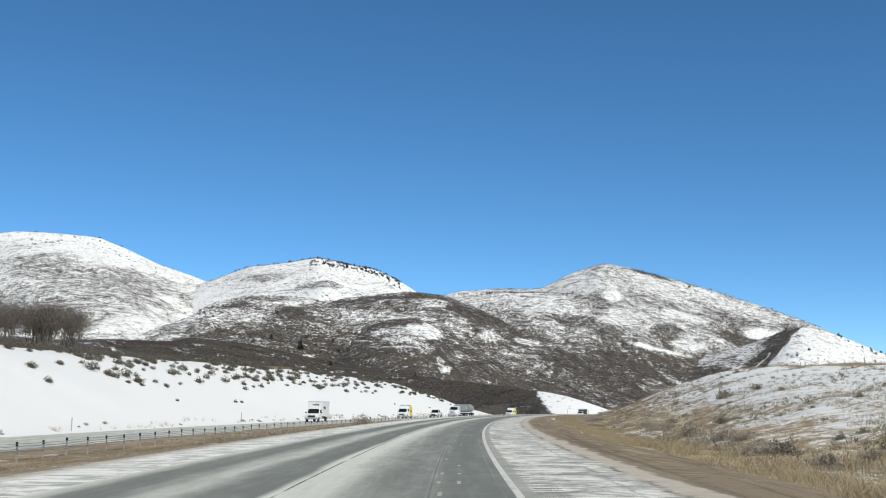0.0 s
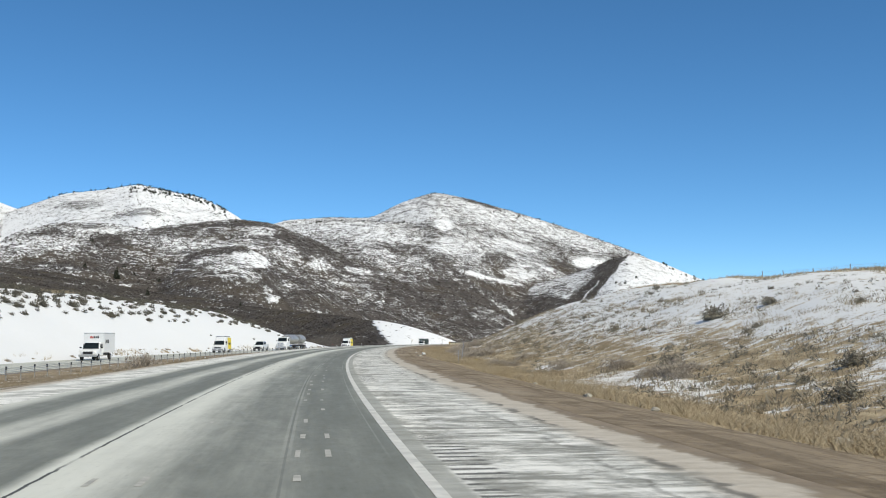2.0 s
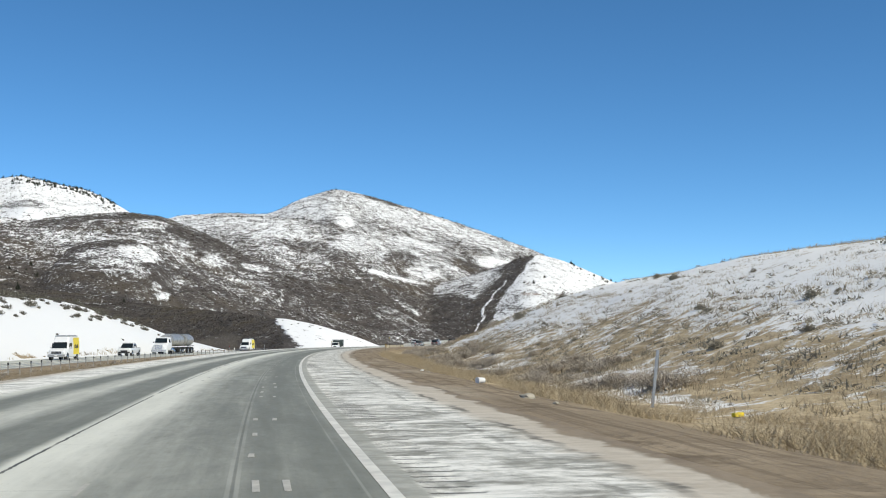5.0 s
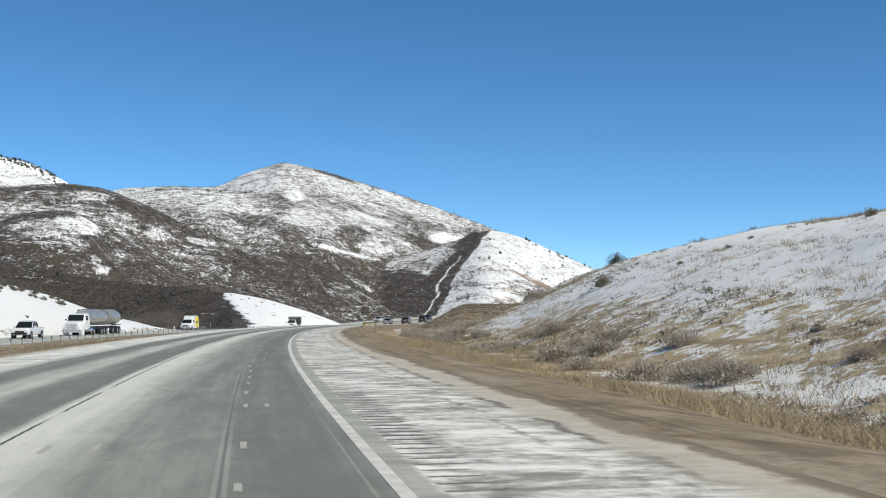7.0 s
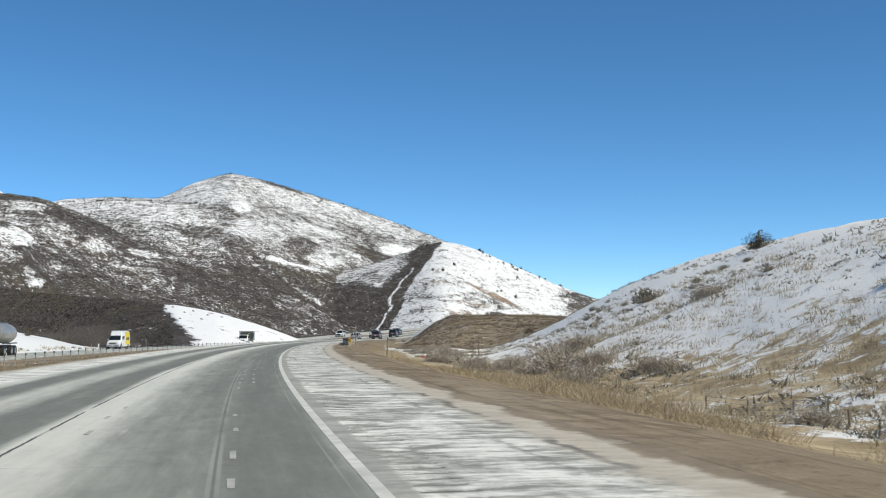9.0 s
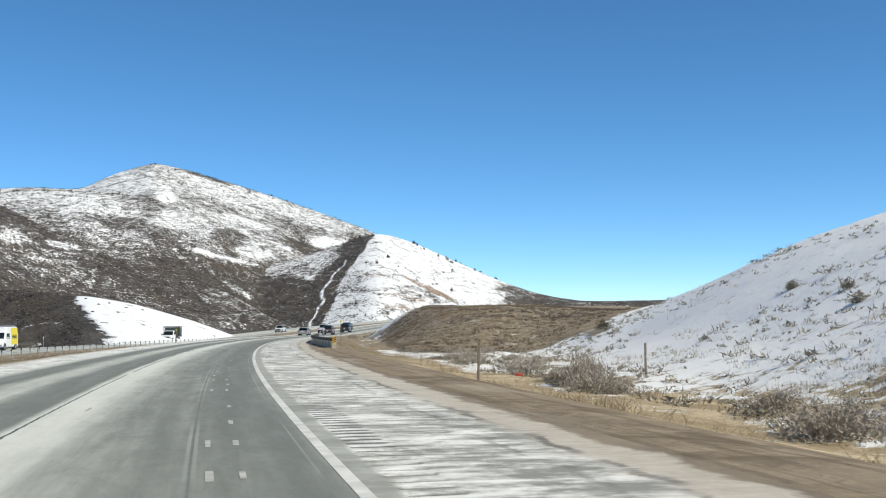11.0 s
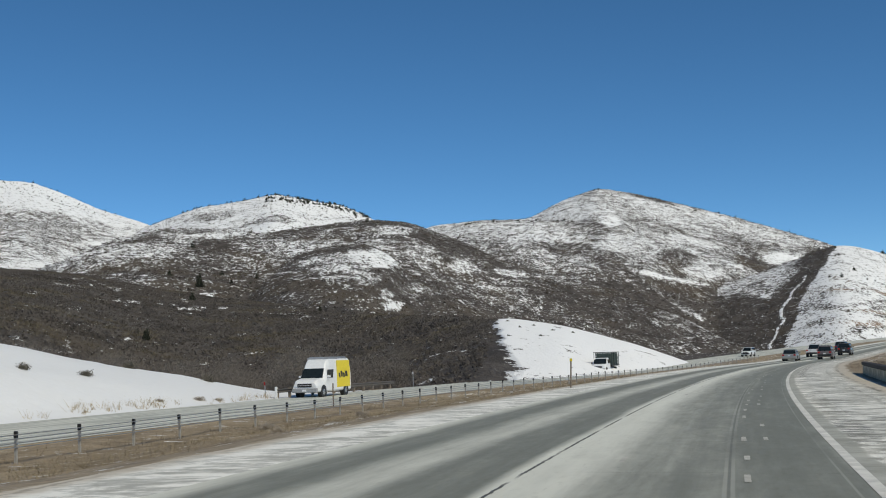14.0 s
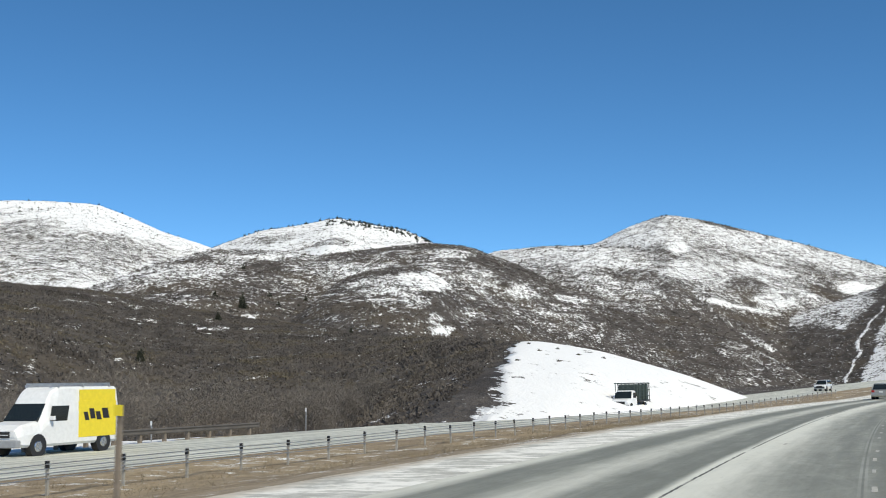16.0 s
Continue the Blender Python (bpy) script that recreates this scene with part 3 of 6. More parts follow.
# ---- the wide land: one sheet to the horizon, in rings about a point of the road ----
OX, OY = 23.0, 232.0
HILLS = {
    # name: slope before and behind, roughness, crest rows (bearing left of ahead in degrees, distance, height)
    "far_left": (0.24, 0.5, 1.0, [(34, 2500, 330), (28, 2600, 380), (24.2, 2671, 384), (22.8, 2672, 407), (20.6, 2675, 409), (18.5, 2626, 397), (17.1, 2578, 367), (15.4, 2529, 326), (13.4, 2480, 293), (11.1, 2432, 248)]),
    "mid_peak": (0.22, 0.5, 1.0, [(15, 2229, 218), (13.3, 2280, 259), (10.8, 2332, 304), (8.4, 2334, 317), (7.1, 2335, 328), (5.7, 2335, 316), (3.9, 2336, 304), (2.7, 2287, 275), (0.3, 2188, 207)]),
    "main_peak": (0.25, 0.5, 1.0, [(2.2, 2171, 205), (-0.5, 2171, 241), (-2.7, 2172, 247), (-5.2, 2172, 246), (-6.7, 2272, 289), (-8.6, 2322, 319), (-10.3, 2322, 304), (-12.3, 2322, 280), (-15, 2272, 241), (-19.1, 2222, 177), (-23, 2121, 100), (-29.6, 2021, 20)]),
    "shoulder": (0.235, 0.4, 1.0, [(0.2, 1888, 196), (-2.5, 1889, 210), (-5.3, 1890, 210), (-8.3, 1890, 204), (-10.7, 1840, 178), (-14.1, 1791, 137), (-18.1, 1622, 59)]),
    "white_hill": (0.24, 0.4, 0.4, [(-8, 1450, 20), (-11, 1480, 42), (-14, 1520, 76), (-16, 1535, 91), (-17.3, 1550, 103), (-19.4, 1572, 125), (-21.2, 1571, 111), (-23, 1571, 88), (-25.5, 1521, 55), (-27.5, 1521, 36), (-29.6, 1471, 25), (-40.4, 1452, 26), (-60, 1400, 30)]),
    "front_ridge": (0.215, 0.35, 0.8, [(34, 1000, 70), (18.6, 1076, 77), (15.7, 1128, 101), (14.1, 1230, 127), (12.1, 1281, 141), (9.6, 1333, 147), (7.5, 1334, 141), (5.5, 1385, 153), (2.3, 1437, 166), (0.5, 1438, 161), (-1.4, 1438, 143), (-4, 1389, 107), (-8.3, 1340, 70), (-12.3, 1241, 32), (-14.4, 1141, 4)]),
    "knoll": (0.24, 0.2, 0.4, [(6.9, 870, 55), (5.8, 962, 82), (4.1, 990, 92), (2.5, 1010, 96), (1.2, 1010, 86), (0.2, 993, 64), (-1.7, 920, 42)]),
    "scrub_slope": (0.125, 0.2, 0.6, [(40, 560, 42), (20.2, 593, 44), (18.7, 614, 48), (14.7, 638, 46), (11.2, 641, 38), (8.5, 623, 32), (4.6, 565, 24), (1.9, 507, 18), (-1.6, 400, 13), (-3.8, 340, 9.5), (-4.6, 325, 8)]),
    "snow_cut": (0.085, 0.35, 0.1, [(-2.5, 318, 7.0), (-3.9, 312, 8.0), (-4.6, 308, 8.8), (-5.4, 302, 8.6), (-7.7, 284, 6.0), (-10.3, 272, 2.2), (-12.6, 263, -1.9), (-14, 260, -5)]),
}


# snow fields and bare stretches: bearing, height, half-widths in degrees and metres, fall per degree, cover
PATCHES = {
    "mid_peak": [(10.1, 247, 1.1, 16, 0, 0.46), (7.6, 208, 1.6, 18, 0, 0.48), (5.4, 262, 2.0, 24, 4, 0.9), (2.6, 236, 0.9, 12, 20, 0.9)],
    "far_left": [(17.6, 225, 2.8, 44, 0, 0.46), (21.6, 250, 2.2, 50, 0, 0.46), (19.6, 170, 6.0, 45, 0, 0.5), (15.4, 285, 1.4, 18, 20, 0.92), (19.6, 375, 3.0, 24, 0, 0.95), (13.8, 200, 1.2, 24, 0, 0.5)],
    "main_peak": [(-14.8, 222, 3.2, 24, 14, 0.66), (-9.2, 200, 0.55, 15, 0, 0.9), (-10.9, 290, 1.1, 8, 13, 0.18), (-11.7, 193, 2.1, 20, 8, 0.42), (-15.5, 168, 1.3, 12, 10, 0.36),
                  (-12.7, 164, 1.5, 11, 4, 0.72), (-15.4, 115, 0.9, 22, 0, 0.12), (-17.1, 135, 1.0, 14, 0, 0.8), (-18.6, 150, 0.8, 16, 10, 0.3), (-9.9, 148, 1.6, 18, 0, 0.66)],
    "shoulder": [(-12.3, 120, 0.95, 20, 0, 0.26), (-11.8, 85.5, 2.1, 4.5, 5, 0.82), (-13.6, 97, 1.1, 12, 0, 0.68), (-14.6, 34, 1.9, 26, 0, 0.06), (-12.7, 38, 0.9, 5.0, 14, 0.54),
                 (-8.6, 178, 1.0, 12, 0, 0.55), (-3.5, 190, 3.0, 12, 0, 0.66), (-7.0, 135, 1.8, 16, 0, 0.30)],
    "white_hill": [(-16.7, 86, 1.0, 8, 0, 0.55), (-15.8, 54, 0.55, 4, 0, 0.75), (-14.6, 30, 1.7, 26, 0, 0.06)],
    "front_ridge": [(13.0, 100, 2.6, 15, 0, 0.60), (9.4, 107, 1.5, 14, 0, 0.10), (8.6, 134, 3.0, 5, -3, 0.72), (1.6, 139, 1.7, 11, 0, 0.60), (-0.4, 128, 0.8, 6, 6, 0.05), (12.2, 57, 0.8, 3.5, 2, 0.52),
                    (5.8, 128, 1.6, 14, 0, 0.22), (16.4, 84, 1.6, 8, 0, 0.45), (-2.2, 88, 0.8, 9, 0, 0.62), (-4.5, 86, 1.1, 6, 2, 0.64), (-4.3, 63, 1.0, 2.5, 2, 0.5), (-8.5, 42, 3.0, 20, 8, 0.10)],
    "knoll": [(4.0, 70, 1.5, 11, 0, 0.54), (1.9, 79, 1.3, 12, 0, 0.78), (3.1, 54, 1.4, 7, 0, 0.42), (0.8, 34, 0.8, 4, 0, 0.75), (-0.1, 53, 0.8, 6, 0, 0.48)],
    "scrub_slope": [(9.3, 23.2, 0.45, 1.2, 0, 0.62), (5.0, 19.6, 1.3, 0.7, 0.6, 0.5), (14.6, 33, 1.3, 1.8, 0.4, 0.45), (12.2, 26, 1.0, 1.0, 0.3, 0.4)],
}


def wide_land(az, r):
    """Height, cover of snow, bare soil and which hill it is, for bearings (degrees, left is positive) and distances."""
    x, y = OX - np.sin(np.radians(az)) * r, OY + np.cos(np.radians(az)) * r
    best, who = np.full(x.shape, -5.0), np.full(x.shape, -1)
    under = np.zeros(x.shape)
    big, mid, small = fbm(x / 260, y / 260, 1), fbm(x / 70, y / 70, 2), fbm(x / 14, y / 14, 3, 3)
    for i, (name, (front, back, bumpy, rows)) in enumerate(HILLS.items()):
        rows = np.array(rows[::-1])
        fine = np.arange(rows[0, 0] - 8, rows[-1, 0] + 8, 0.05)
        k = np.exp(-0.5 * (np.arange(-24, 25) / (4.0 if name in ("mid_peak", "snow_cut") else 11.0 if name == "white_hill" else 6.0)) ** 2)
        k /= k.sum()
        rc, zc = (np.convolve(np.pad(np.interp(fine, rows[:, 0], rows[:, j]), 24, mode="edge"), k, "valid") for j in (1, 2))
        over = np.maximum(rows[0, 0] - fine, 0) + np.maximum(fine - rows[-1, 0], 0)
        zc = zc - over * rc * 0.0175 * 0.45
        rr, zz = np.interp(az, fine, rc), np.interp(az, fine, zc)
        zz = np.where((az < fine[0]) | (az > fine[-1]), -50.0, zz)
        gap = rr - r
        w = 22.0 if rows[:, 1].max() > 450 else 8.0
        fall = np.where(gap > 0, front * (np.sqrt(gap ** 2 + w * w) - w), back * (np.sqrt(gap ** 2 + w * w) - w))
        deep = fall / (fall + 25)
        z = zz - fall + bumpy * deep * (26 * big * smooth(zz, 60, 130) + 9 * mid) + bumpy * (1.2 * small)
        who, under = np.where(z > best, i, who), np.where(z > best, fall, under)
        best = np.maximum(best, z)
    name = list(HILLS)
    wide = fbm(x / 150, y / 150, 11)
    wisp = fbm(x / 48, y / 48, 12)
    band = fbm(az * 0.7, best / 7.0 + 0.9 * wisp, 13)
    snow = np.full(x.shape, 0.08)

    def fill(hill, value):
        nonlocal snow
        snow = np.where(who == name.index(hill), value, snow)

    streak = smooth(fbm(az * 1.6, best / 3.5 + wisp, 14), 0.26, 0.42)
    crest = 1 - smooth(under + 6 * wisp, 2, 14)
    mottle = fbm(x / 90, y / 200, 18)
    fill("far_left", 0.80 + 0.25 * wide + 0.25 * mottle)
    fill("mid_peak", 0.78 + 0.2 * wide + 0.2 * mottle)
    fill("main_peak", 0.52 + 0.22 * wide + 0.2 * mottle - 0.25 * smooth(150 - best, 0, 40))
    fill("shoulder", 0.11 + 0.30 * mottle + 0.36 * smooth(best + 26 * wisp, 50, 120) + 0.08 * smooth(best, 120, 170) + 0.16 * wide + 0.28 * streak)
    inner = az + 16.8 + best * 0.022 + 0.25 * wisp
    face = smooth(inner, 0, 0.15)
    fill("white_hill", (1 - face) * (0.77 - 0.30 * smooth(band, 0.05, 0.3) * (1 - smooth(best, 30, 75)) - 0.6 * smooth(-24.8 - az, 0, 2.2)) + face * (0.08 + 0.45 * smooth(inner, 1.1, 1.8) * smooth(best, 30, 70)))
    fill("front_ridge", 0.14 + 0.34 * mottle + 0.36 * crest * smooth(az, -3, 0) + 0.10 * (1 - smooth(under, 40, 90)) + 0.30 * streak * smooth(best, 15, 50) + 0.14 * wide + 0.08 * wisp)
    fill("knoll", 0.14 + 0.34 * streak + 0.1 * wisp)
    fill("scrub_slope", -0.05 + 0.62 * streak * smooth(best + 10 * wisp, 12, 26))
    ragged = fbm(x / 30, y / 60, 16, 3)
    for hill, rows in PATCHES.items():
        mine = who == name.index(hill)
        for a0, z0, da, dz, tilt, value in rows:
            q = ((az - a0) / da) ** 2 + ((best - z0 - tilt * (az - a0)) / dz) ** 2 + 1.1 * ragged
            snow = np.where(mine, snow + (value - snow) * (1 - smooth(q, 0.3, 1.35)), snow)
    hill = who == name.index("white_hill")
    soil = np.zeros(x.shape)
    for a0, z0, da, dz, tilt, value in ((-19.2, 53.5, 1.0, 2.2, 2, 0.35), (-21.9, 40, 2.6, 2.6, 10.4, 0.22), (-19.7, 18, 1.6, 3.0, 2, 0.5), (-21.2, 26, 1.2, 2.0, 4, 0.45)):
        k = hill * (1 - smooth(((az - a0) / da) ** 2 + ((best - z0 - tilt * (az - a0)) / dz) ** 2 + 1.3 * ragged, 0.2, 1.4))
        snow, soil = snow + (value - snow) * k, np.maximum(soil, k)
    track = hill * face * (1 - smooth(np.abs(inner - 0.62 + 0.12 * wisp), 0.03, 0.10)) * (1 - smooth(best, 70, 84))
    snow = np.maximum(snow, 0.8 * track)
    k = hill * (1 - smooth(((az + 22.4) / 1.1) ** 2 + ((best - 12) / 7) ** 2 + ragged, 0.4, 1.2))
    snow = snow * (1 - 0.9 * k)
    fill("snow_cut", 1.0 - 0.97 * (1 - smooth(x - 0.042 * (y - 530) + 1.6 * fbm(x / 5, y / 9, 15), 46.4, 48.4)))
    return x, y, best, np.clip(snow, 0, 1), soil, who


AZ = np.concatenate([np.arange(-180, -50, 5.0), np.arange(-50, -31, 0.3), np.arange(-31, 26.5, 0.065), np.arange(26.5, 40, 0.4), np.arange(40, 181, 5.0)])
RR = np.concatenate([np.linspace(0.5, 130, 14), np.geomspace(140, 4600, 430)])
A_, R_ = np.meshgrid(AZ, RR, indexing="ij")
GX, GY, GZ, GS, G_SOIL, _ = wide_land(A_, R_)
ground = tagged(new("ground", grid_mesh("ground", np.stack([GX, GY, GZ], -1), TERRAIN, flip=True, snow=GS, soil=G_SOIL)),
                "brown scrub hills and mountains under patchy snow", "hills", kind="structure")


# ---- parts and small builders ----
def part(name, me, parent, label="", at=None):
    """One mesh as a part under its thing or part."""
    ob = new(name, me)
    ob.parent = parent
    if at is not None:
        ob.matrix_basis = at
    if label:
        ob["label"] = label
    return ob


def empty(name, label, category, group=""):
    return tagged(new(name), label, category, group)


def bm_mesh(name, bm, material, soft=True):
    me = bpy.data.meshes.new(name)
    bm.normal_update()
    bm.to_mesh(me)
    bm.free()
    me.materials.append(material)
    if soft:
        for p in me.polygons:
            p.use_smooth = False
    return me


def box_mesh(name, x0, x1, y0, y1, z0, z1, material, bevel=0.0, shear=0.0):
    """A box with softened edges; shear moves its top along y."""
    bm = bmesh.new()
    bmesh.ops.create_cube(bm, size=1.0)
    for v in bm.verts:
        top = v.co.z > 0
        v.co = Vector(((x0 + x1) / 2 + v.co.x * (x1 - x0), (y0 + y1) / 2 + v.co.y * (y1 - y0) + (shear if top else 0), (z0 + z1) / 2 + v.co.z * (z1 - z0)))
    if bevel:
        bmesh.ops.bevel(bm, geom=bm.edges[:], offset=bevel, segments=2, affect="EDGES", profile=0.6)
    return bm_mesh(name, bm, material)


def rod_mesh(name, a, b, r, material, sides=8, r2=None):
    """A round or tapered rod between two points."""
    a, b = Vector(a), Vector(b)
    bm = bmesh.new()
    bmesh.ops.create_cone(bm, cap_ends=True, segments=sides, radius1=r, radius2=r if r2 is None else r2, depth=(b - a).length,
                          matrix=Matrix.Translation((a + b) / 2) @ (b - a).to_track_quat("Z", "Y").to_matrix().to_4x4())
    return bm_mesh(name, bm, material)


def ring(y, w0, w1, z0, z1, r=0.08):
    """A rounded cross-section at y: half-width w0 at the bottom, w1 at the top."""
    zm = z0 + (z1 - z0) * 0.55
    wm = max(w0, w1)
    pts = [(w0 - r, z0), (w0, z0 + r), (wm, zm), (w1, z1 - r), (w1 - r, z1)]
    return [(x, y, z) for x, z in pts] + [(-x, y, z) for x, z in pts[::-1]]


def loft_mesh(name, rings, material):
    bm = bmesh.new()
    vs = [[bm.verts.new(p) for p in r] for r in rings]
    n = len(vs[0])
    for a, b in zip(vs, vs[1:]):
        for i in range(n):
            bm.faces.new((a[i], a[(i + 1) % n], b[(i + 1) % n], b[i]))
    bm.faces.new(vs[0][::-1]), bm.faces.new(vs[-1])
    bmesh.ops.recalc_face_normals(bm, faces=bm.faces[:])
    return bm_mesh(name, bm, material)


def tri_mesh(name, T, material):
    """A mesh of loose triangles, T of shape n, 3, 3."""
    n = len(T)
    me = bpy.data.meshes.new(name)
    me.vertices.add(n * 3)
    me.vertices.foreach_set("co", T.reshape(-1).astype(np.float32))
    me.loops.add(n * 3)
    me.loops.foreach_set("vertex_index", np.arange(n * 3, dtype=np.int32))
    me.polygons.add(n)
    me.polygons.foreach_set("loop_start", np.arange(0, n * 3, 3, dtype=np.int32))
    me.materials.append(material)
    me.update()
    return me


RNG = np.random.default_rng(7)


# ---- cable barrier in the median ----
def cable_barrier(name, s0, s1, d, zf, step, height, cables, label, post_m):
    thing = empty(name, label, "cable barrier")
    post = box_mesh("post", -0.035, 0.035, -0.03, 0.03, -0.15, height, post_m)
    cap = box_mesh("cap", -0.045, 0.045, -0.04, 0.04, height - 0.16, height + 0.02, BLACK, 0.008)
    for s in np.arange(s0, s1, step):
        at = on_road(s, d, float(zf(s))) @ pose(0, 0, 0, RNG.normal(0, 1.2), RNG.normal(0, 1.2), 0)
        part("post", post, thing, at=at), part("cap", cap, thing, "dark plastic post cap", at=at)
    for h in cables:
        pts = [road(s, d + 0.05, float(zf(s)) + h) for s in np.arange(s0, s1 + 0.1, 6.0)]
        verts, faces, r = [], [], 0.017
        for i, p in enumerate(pts):
            for k in range(4):
                a = k * math.pi / 2 + 0.78
                verts.append((p[0] + math.cos(a) * r, p[1], p[2] + math.sin(a) * r))
            if i:
                for k in range(4):
                    faces.append((4 * i - 4 + k, 4 * i - 4 + (k + 1) % 4, 4 * i + (k + 1) % 4, 4 * i + k))
        part("cable", mesh_of("cable", verts, faces, GALV), thing, "galvanised steel cable")
    return thing


cable_barrier("cable_barrier", -24, 500, -16.3, lambda s: median(np.float64(s), np.float64(-16.3)), 2.95, 0.82, (0.42, 0.53, 0.64, 0.75),
              "four-strand steel cable barrier in the dirt median", plain("weathered_post_steel", (0.42, 0.40, 0.36), 0.6, 0.3, vary=0.3, scale=4))



# ---- steel beam guardrail on timber posts ----
def guardrail(s0, s1, d, label, base=-0.98):
    thing = empty("guardrail", label, "guardrail")
    post = box_mesh("post", -0.09, 0.09, -0.08, 0.08, -0.2, 0.74, RUSTW, 0.01)
    for s in np.arange(s0 + 0.3, s1, 1.9):
        part("post", post, thing, "weathered timber post", at=on_road(s, d, base))
    prof = [(0.0, 0.42), (0.06, 0.47), (0.0, 0.53), (0.0, 0.58), (0.06, 0.64), (0.0, 0.70)]
    verts, faces = [], []
    st = np.arange(s0, s1 + 0.1, 2.0)
    for i, s in enumerate(st):
        for off in (0.0, -0.012):
            for x, z in prof:
                verts.append(tuple(road(s, d + 0.12 + x + off, base + z)))
        if i:
            a, b = 12 * (i - 1), 12 * i
            for k in range(5):
                faces.append((a + k, a + k + 1, b + k + 1, b + k))
                faces.append((a + 7 + k, a + 6 + k, b + 6 + k, b + 7 + k))
            faces.append((a + 5, a + 11, b + 11, b + 5)), faces.append((a + 6, a, b, b + 6))
    part("rail", mesh_of("rail", verts, faces, plain("dull_rail_steel", (0.15, 0.135, 0.12), 0.6, 0.5, vary=0.25, scale=1.5)), thing, "dull corrugated steel beam")
    part("end_post", box_mesh("end_post", -0.08, 0.08, -0.08, 0.08, -0.2, 0.85, WHITEP, 0.02), thing, "pale end post", at=on_road(s0, d + 0.05, base))
    return thing


guardrail(359.5, 382, -31.2, "weathered beam guardrail on timber posts beside the opposite road")
guardrail(468, 488, -31.4, "short dark beam guardrail at the end of the snow slope")


DARKBEAM = plain("tarred_timber", (0.045, 0.036, 0.03), 0.75, vary=0.3, scale=3)


# ---- low concrete parapet with a dark beam on it ----
def parapet(s0, s1, d0, d1, label, sign):
    thing = empty("parapet", label, "barrier")
    n = 8
    for k in range(n):
        a, b = s0 + (s1 - s0) * k / n, s0 + (s1 - s0) * (k + 1) / n
        pa, pb = road(a, d0 + (d1 - d0) * k / n), road(b, d0 + (d1 - d0) * (k + 1) / n)
        L = float(np.hypot(*(pb - pa)[:2]))
        at = pose(*pa, 0, 0, math.degrees(math.atan2(-(pb - pa)[0], (pb - pa)[1])))
        part("wall_block", box_mesh("wall_block", -0.16, 0.16, 0.015, L - 0.015, -0.4, 0.40, PARAPET, 0.025), thing, "stained concrete block", at=at)
        part("beam", box_mesh("beam", -0.20, 0.12, 0.0, L, 0.404, 0.58, DARKBEAM, 0.03), thing, "dark weathered timber beam", at=at)
    if sign:
        at = on_road(s0 - 0.25, d0, 0.0)
        board = part("hazard_board", box_mesh("hazard_board", -0.13, 0.13, -0.015, 0.015, 0.26, 0.66, plain("orange_yellow_sheeting", (0.72, 0.42, 0.05), 0.45, vary=0.1)), thing, "yellow board with black diagonal stripes", at=at)
        for k in range(3):
            z = 0.27 + k * 0.115
            part("stripe", mesh_of("stripe", [(-0.125, -0.019, z), (0.125, -0.019, z + 0.10), (0.125, -0.019, z + 0.155), (-0.125, -0.019, z + 0.055)], [(0, 1, 2, 3)], BLACK), board, "black stripe")
    return thing


parapet(301, 321, 8.55, 7.55, "low concrete parapet with a dark timber beam and hazard board", True)
parapet(323, 350, 7.5, 7.6, "low concrete parapet with a dark timber beam beyond the gap", False)


# ---- markers, fence posts, litter ----
def marker(s, d, z, h, lean, label, cap, width=0.05, timber=False, plate=0.22):
    thing = empty("marker_post", label, "marker post", "roadside marker posts")
    at = on_road(s, d, z) @ pose(0, 0, 0, RNG.normal(0, 1), lean, 0)
    thing.matrix_basis = at
    part("post", box_mesh("post", -width, width, -0.025, 0.025, -0.15, h, RUSTW if timber else GALV, 0.006), thing)
    if cap is not None:
        part("reflector", box_mesh("reflector", -width - 0.025, width + 0.025, -0.035, -0.027, h - plate, h, cap), thing, "flat reflector plate")
    return thing


def land_right(s, d):
    return float(right_hill(np.float64(s), np.float64(d)))


marker(132.0, 12.2, land_right(132.0, 12.2), 1.45, 7, "thin leaning pale metal stake beside the ditch", None, 0.035)
marker(140.5, 15.2, land_right(140.5, 15.2), 1.1, 0, "dark upright fence stake in the ditch", None, 0.04, True)
marker(263, 16.7, land_right(263, 16.7), 1.1, 0, "thin dark roadside stake before the snowy hill", None, 0.035, True)
marker(260, 10.3, land_right(260, 10.3), 1.25, 2, "thin weathered timber post beside the dirt verge", None, 0.035, True)
marker(118, 10.9, land_right(118, 10.9), 0.9, 0, "thin dark roadside post in dead grass", None, 0.03)
marker(335.4, -5.3, -0.015, 1.27, 3, "leaning weathered marker post with a small yellow top", YELLOWP, 0.03, True, 0.12)
marker(343.5, -19.8, -1.05, 1.35, 0, "dark slim post at the edge of the opposite road", None, 0.03, True)
marker(373, -31.9, -1.1, 1.15, 0, "slim marker with a small white plate", WHITEP, 0.03)
marker(388, -31.9, -1.1, 1.5, 0, "slim dark marker with a small white plate", WHITEP, 0.03)
marker(360.5, -32.5, -1.0, 1.2, -3, "slim red and white snow marker stake", REDLAMP, 0.025)
marker(96.0, -31.4, -1.0, 1.3, 0, "slim marker stake before the snow bank", None, 0.03)
marker(150.0, -31.4, -1.0, 1.5, 0, "slim marker stake before the snow bank", None, 0.03)
marker(196.0, -31.4, -1.0, 1.5, 0, "slim marker stake before the snow bank", None, 0.03)
marker(303.0, 9.1, land_right(303, 9.1), 1.9, 0, "slim post with yellow and white reflectors", YELLOWP, 0.018, True)
marker(337.0, 8.4, land_right(337, 8.4), 1.3, 0, "slim post with a white reflector", WHITEP, 0.035)
marker(329.0, 8.4, land_right(329, 8.4), 1.3, 0, "slim post with a white reflector", WHITEP, 0.035)
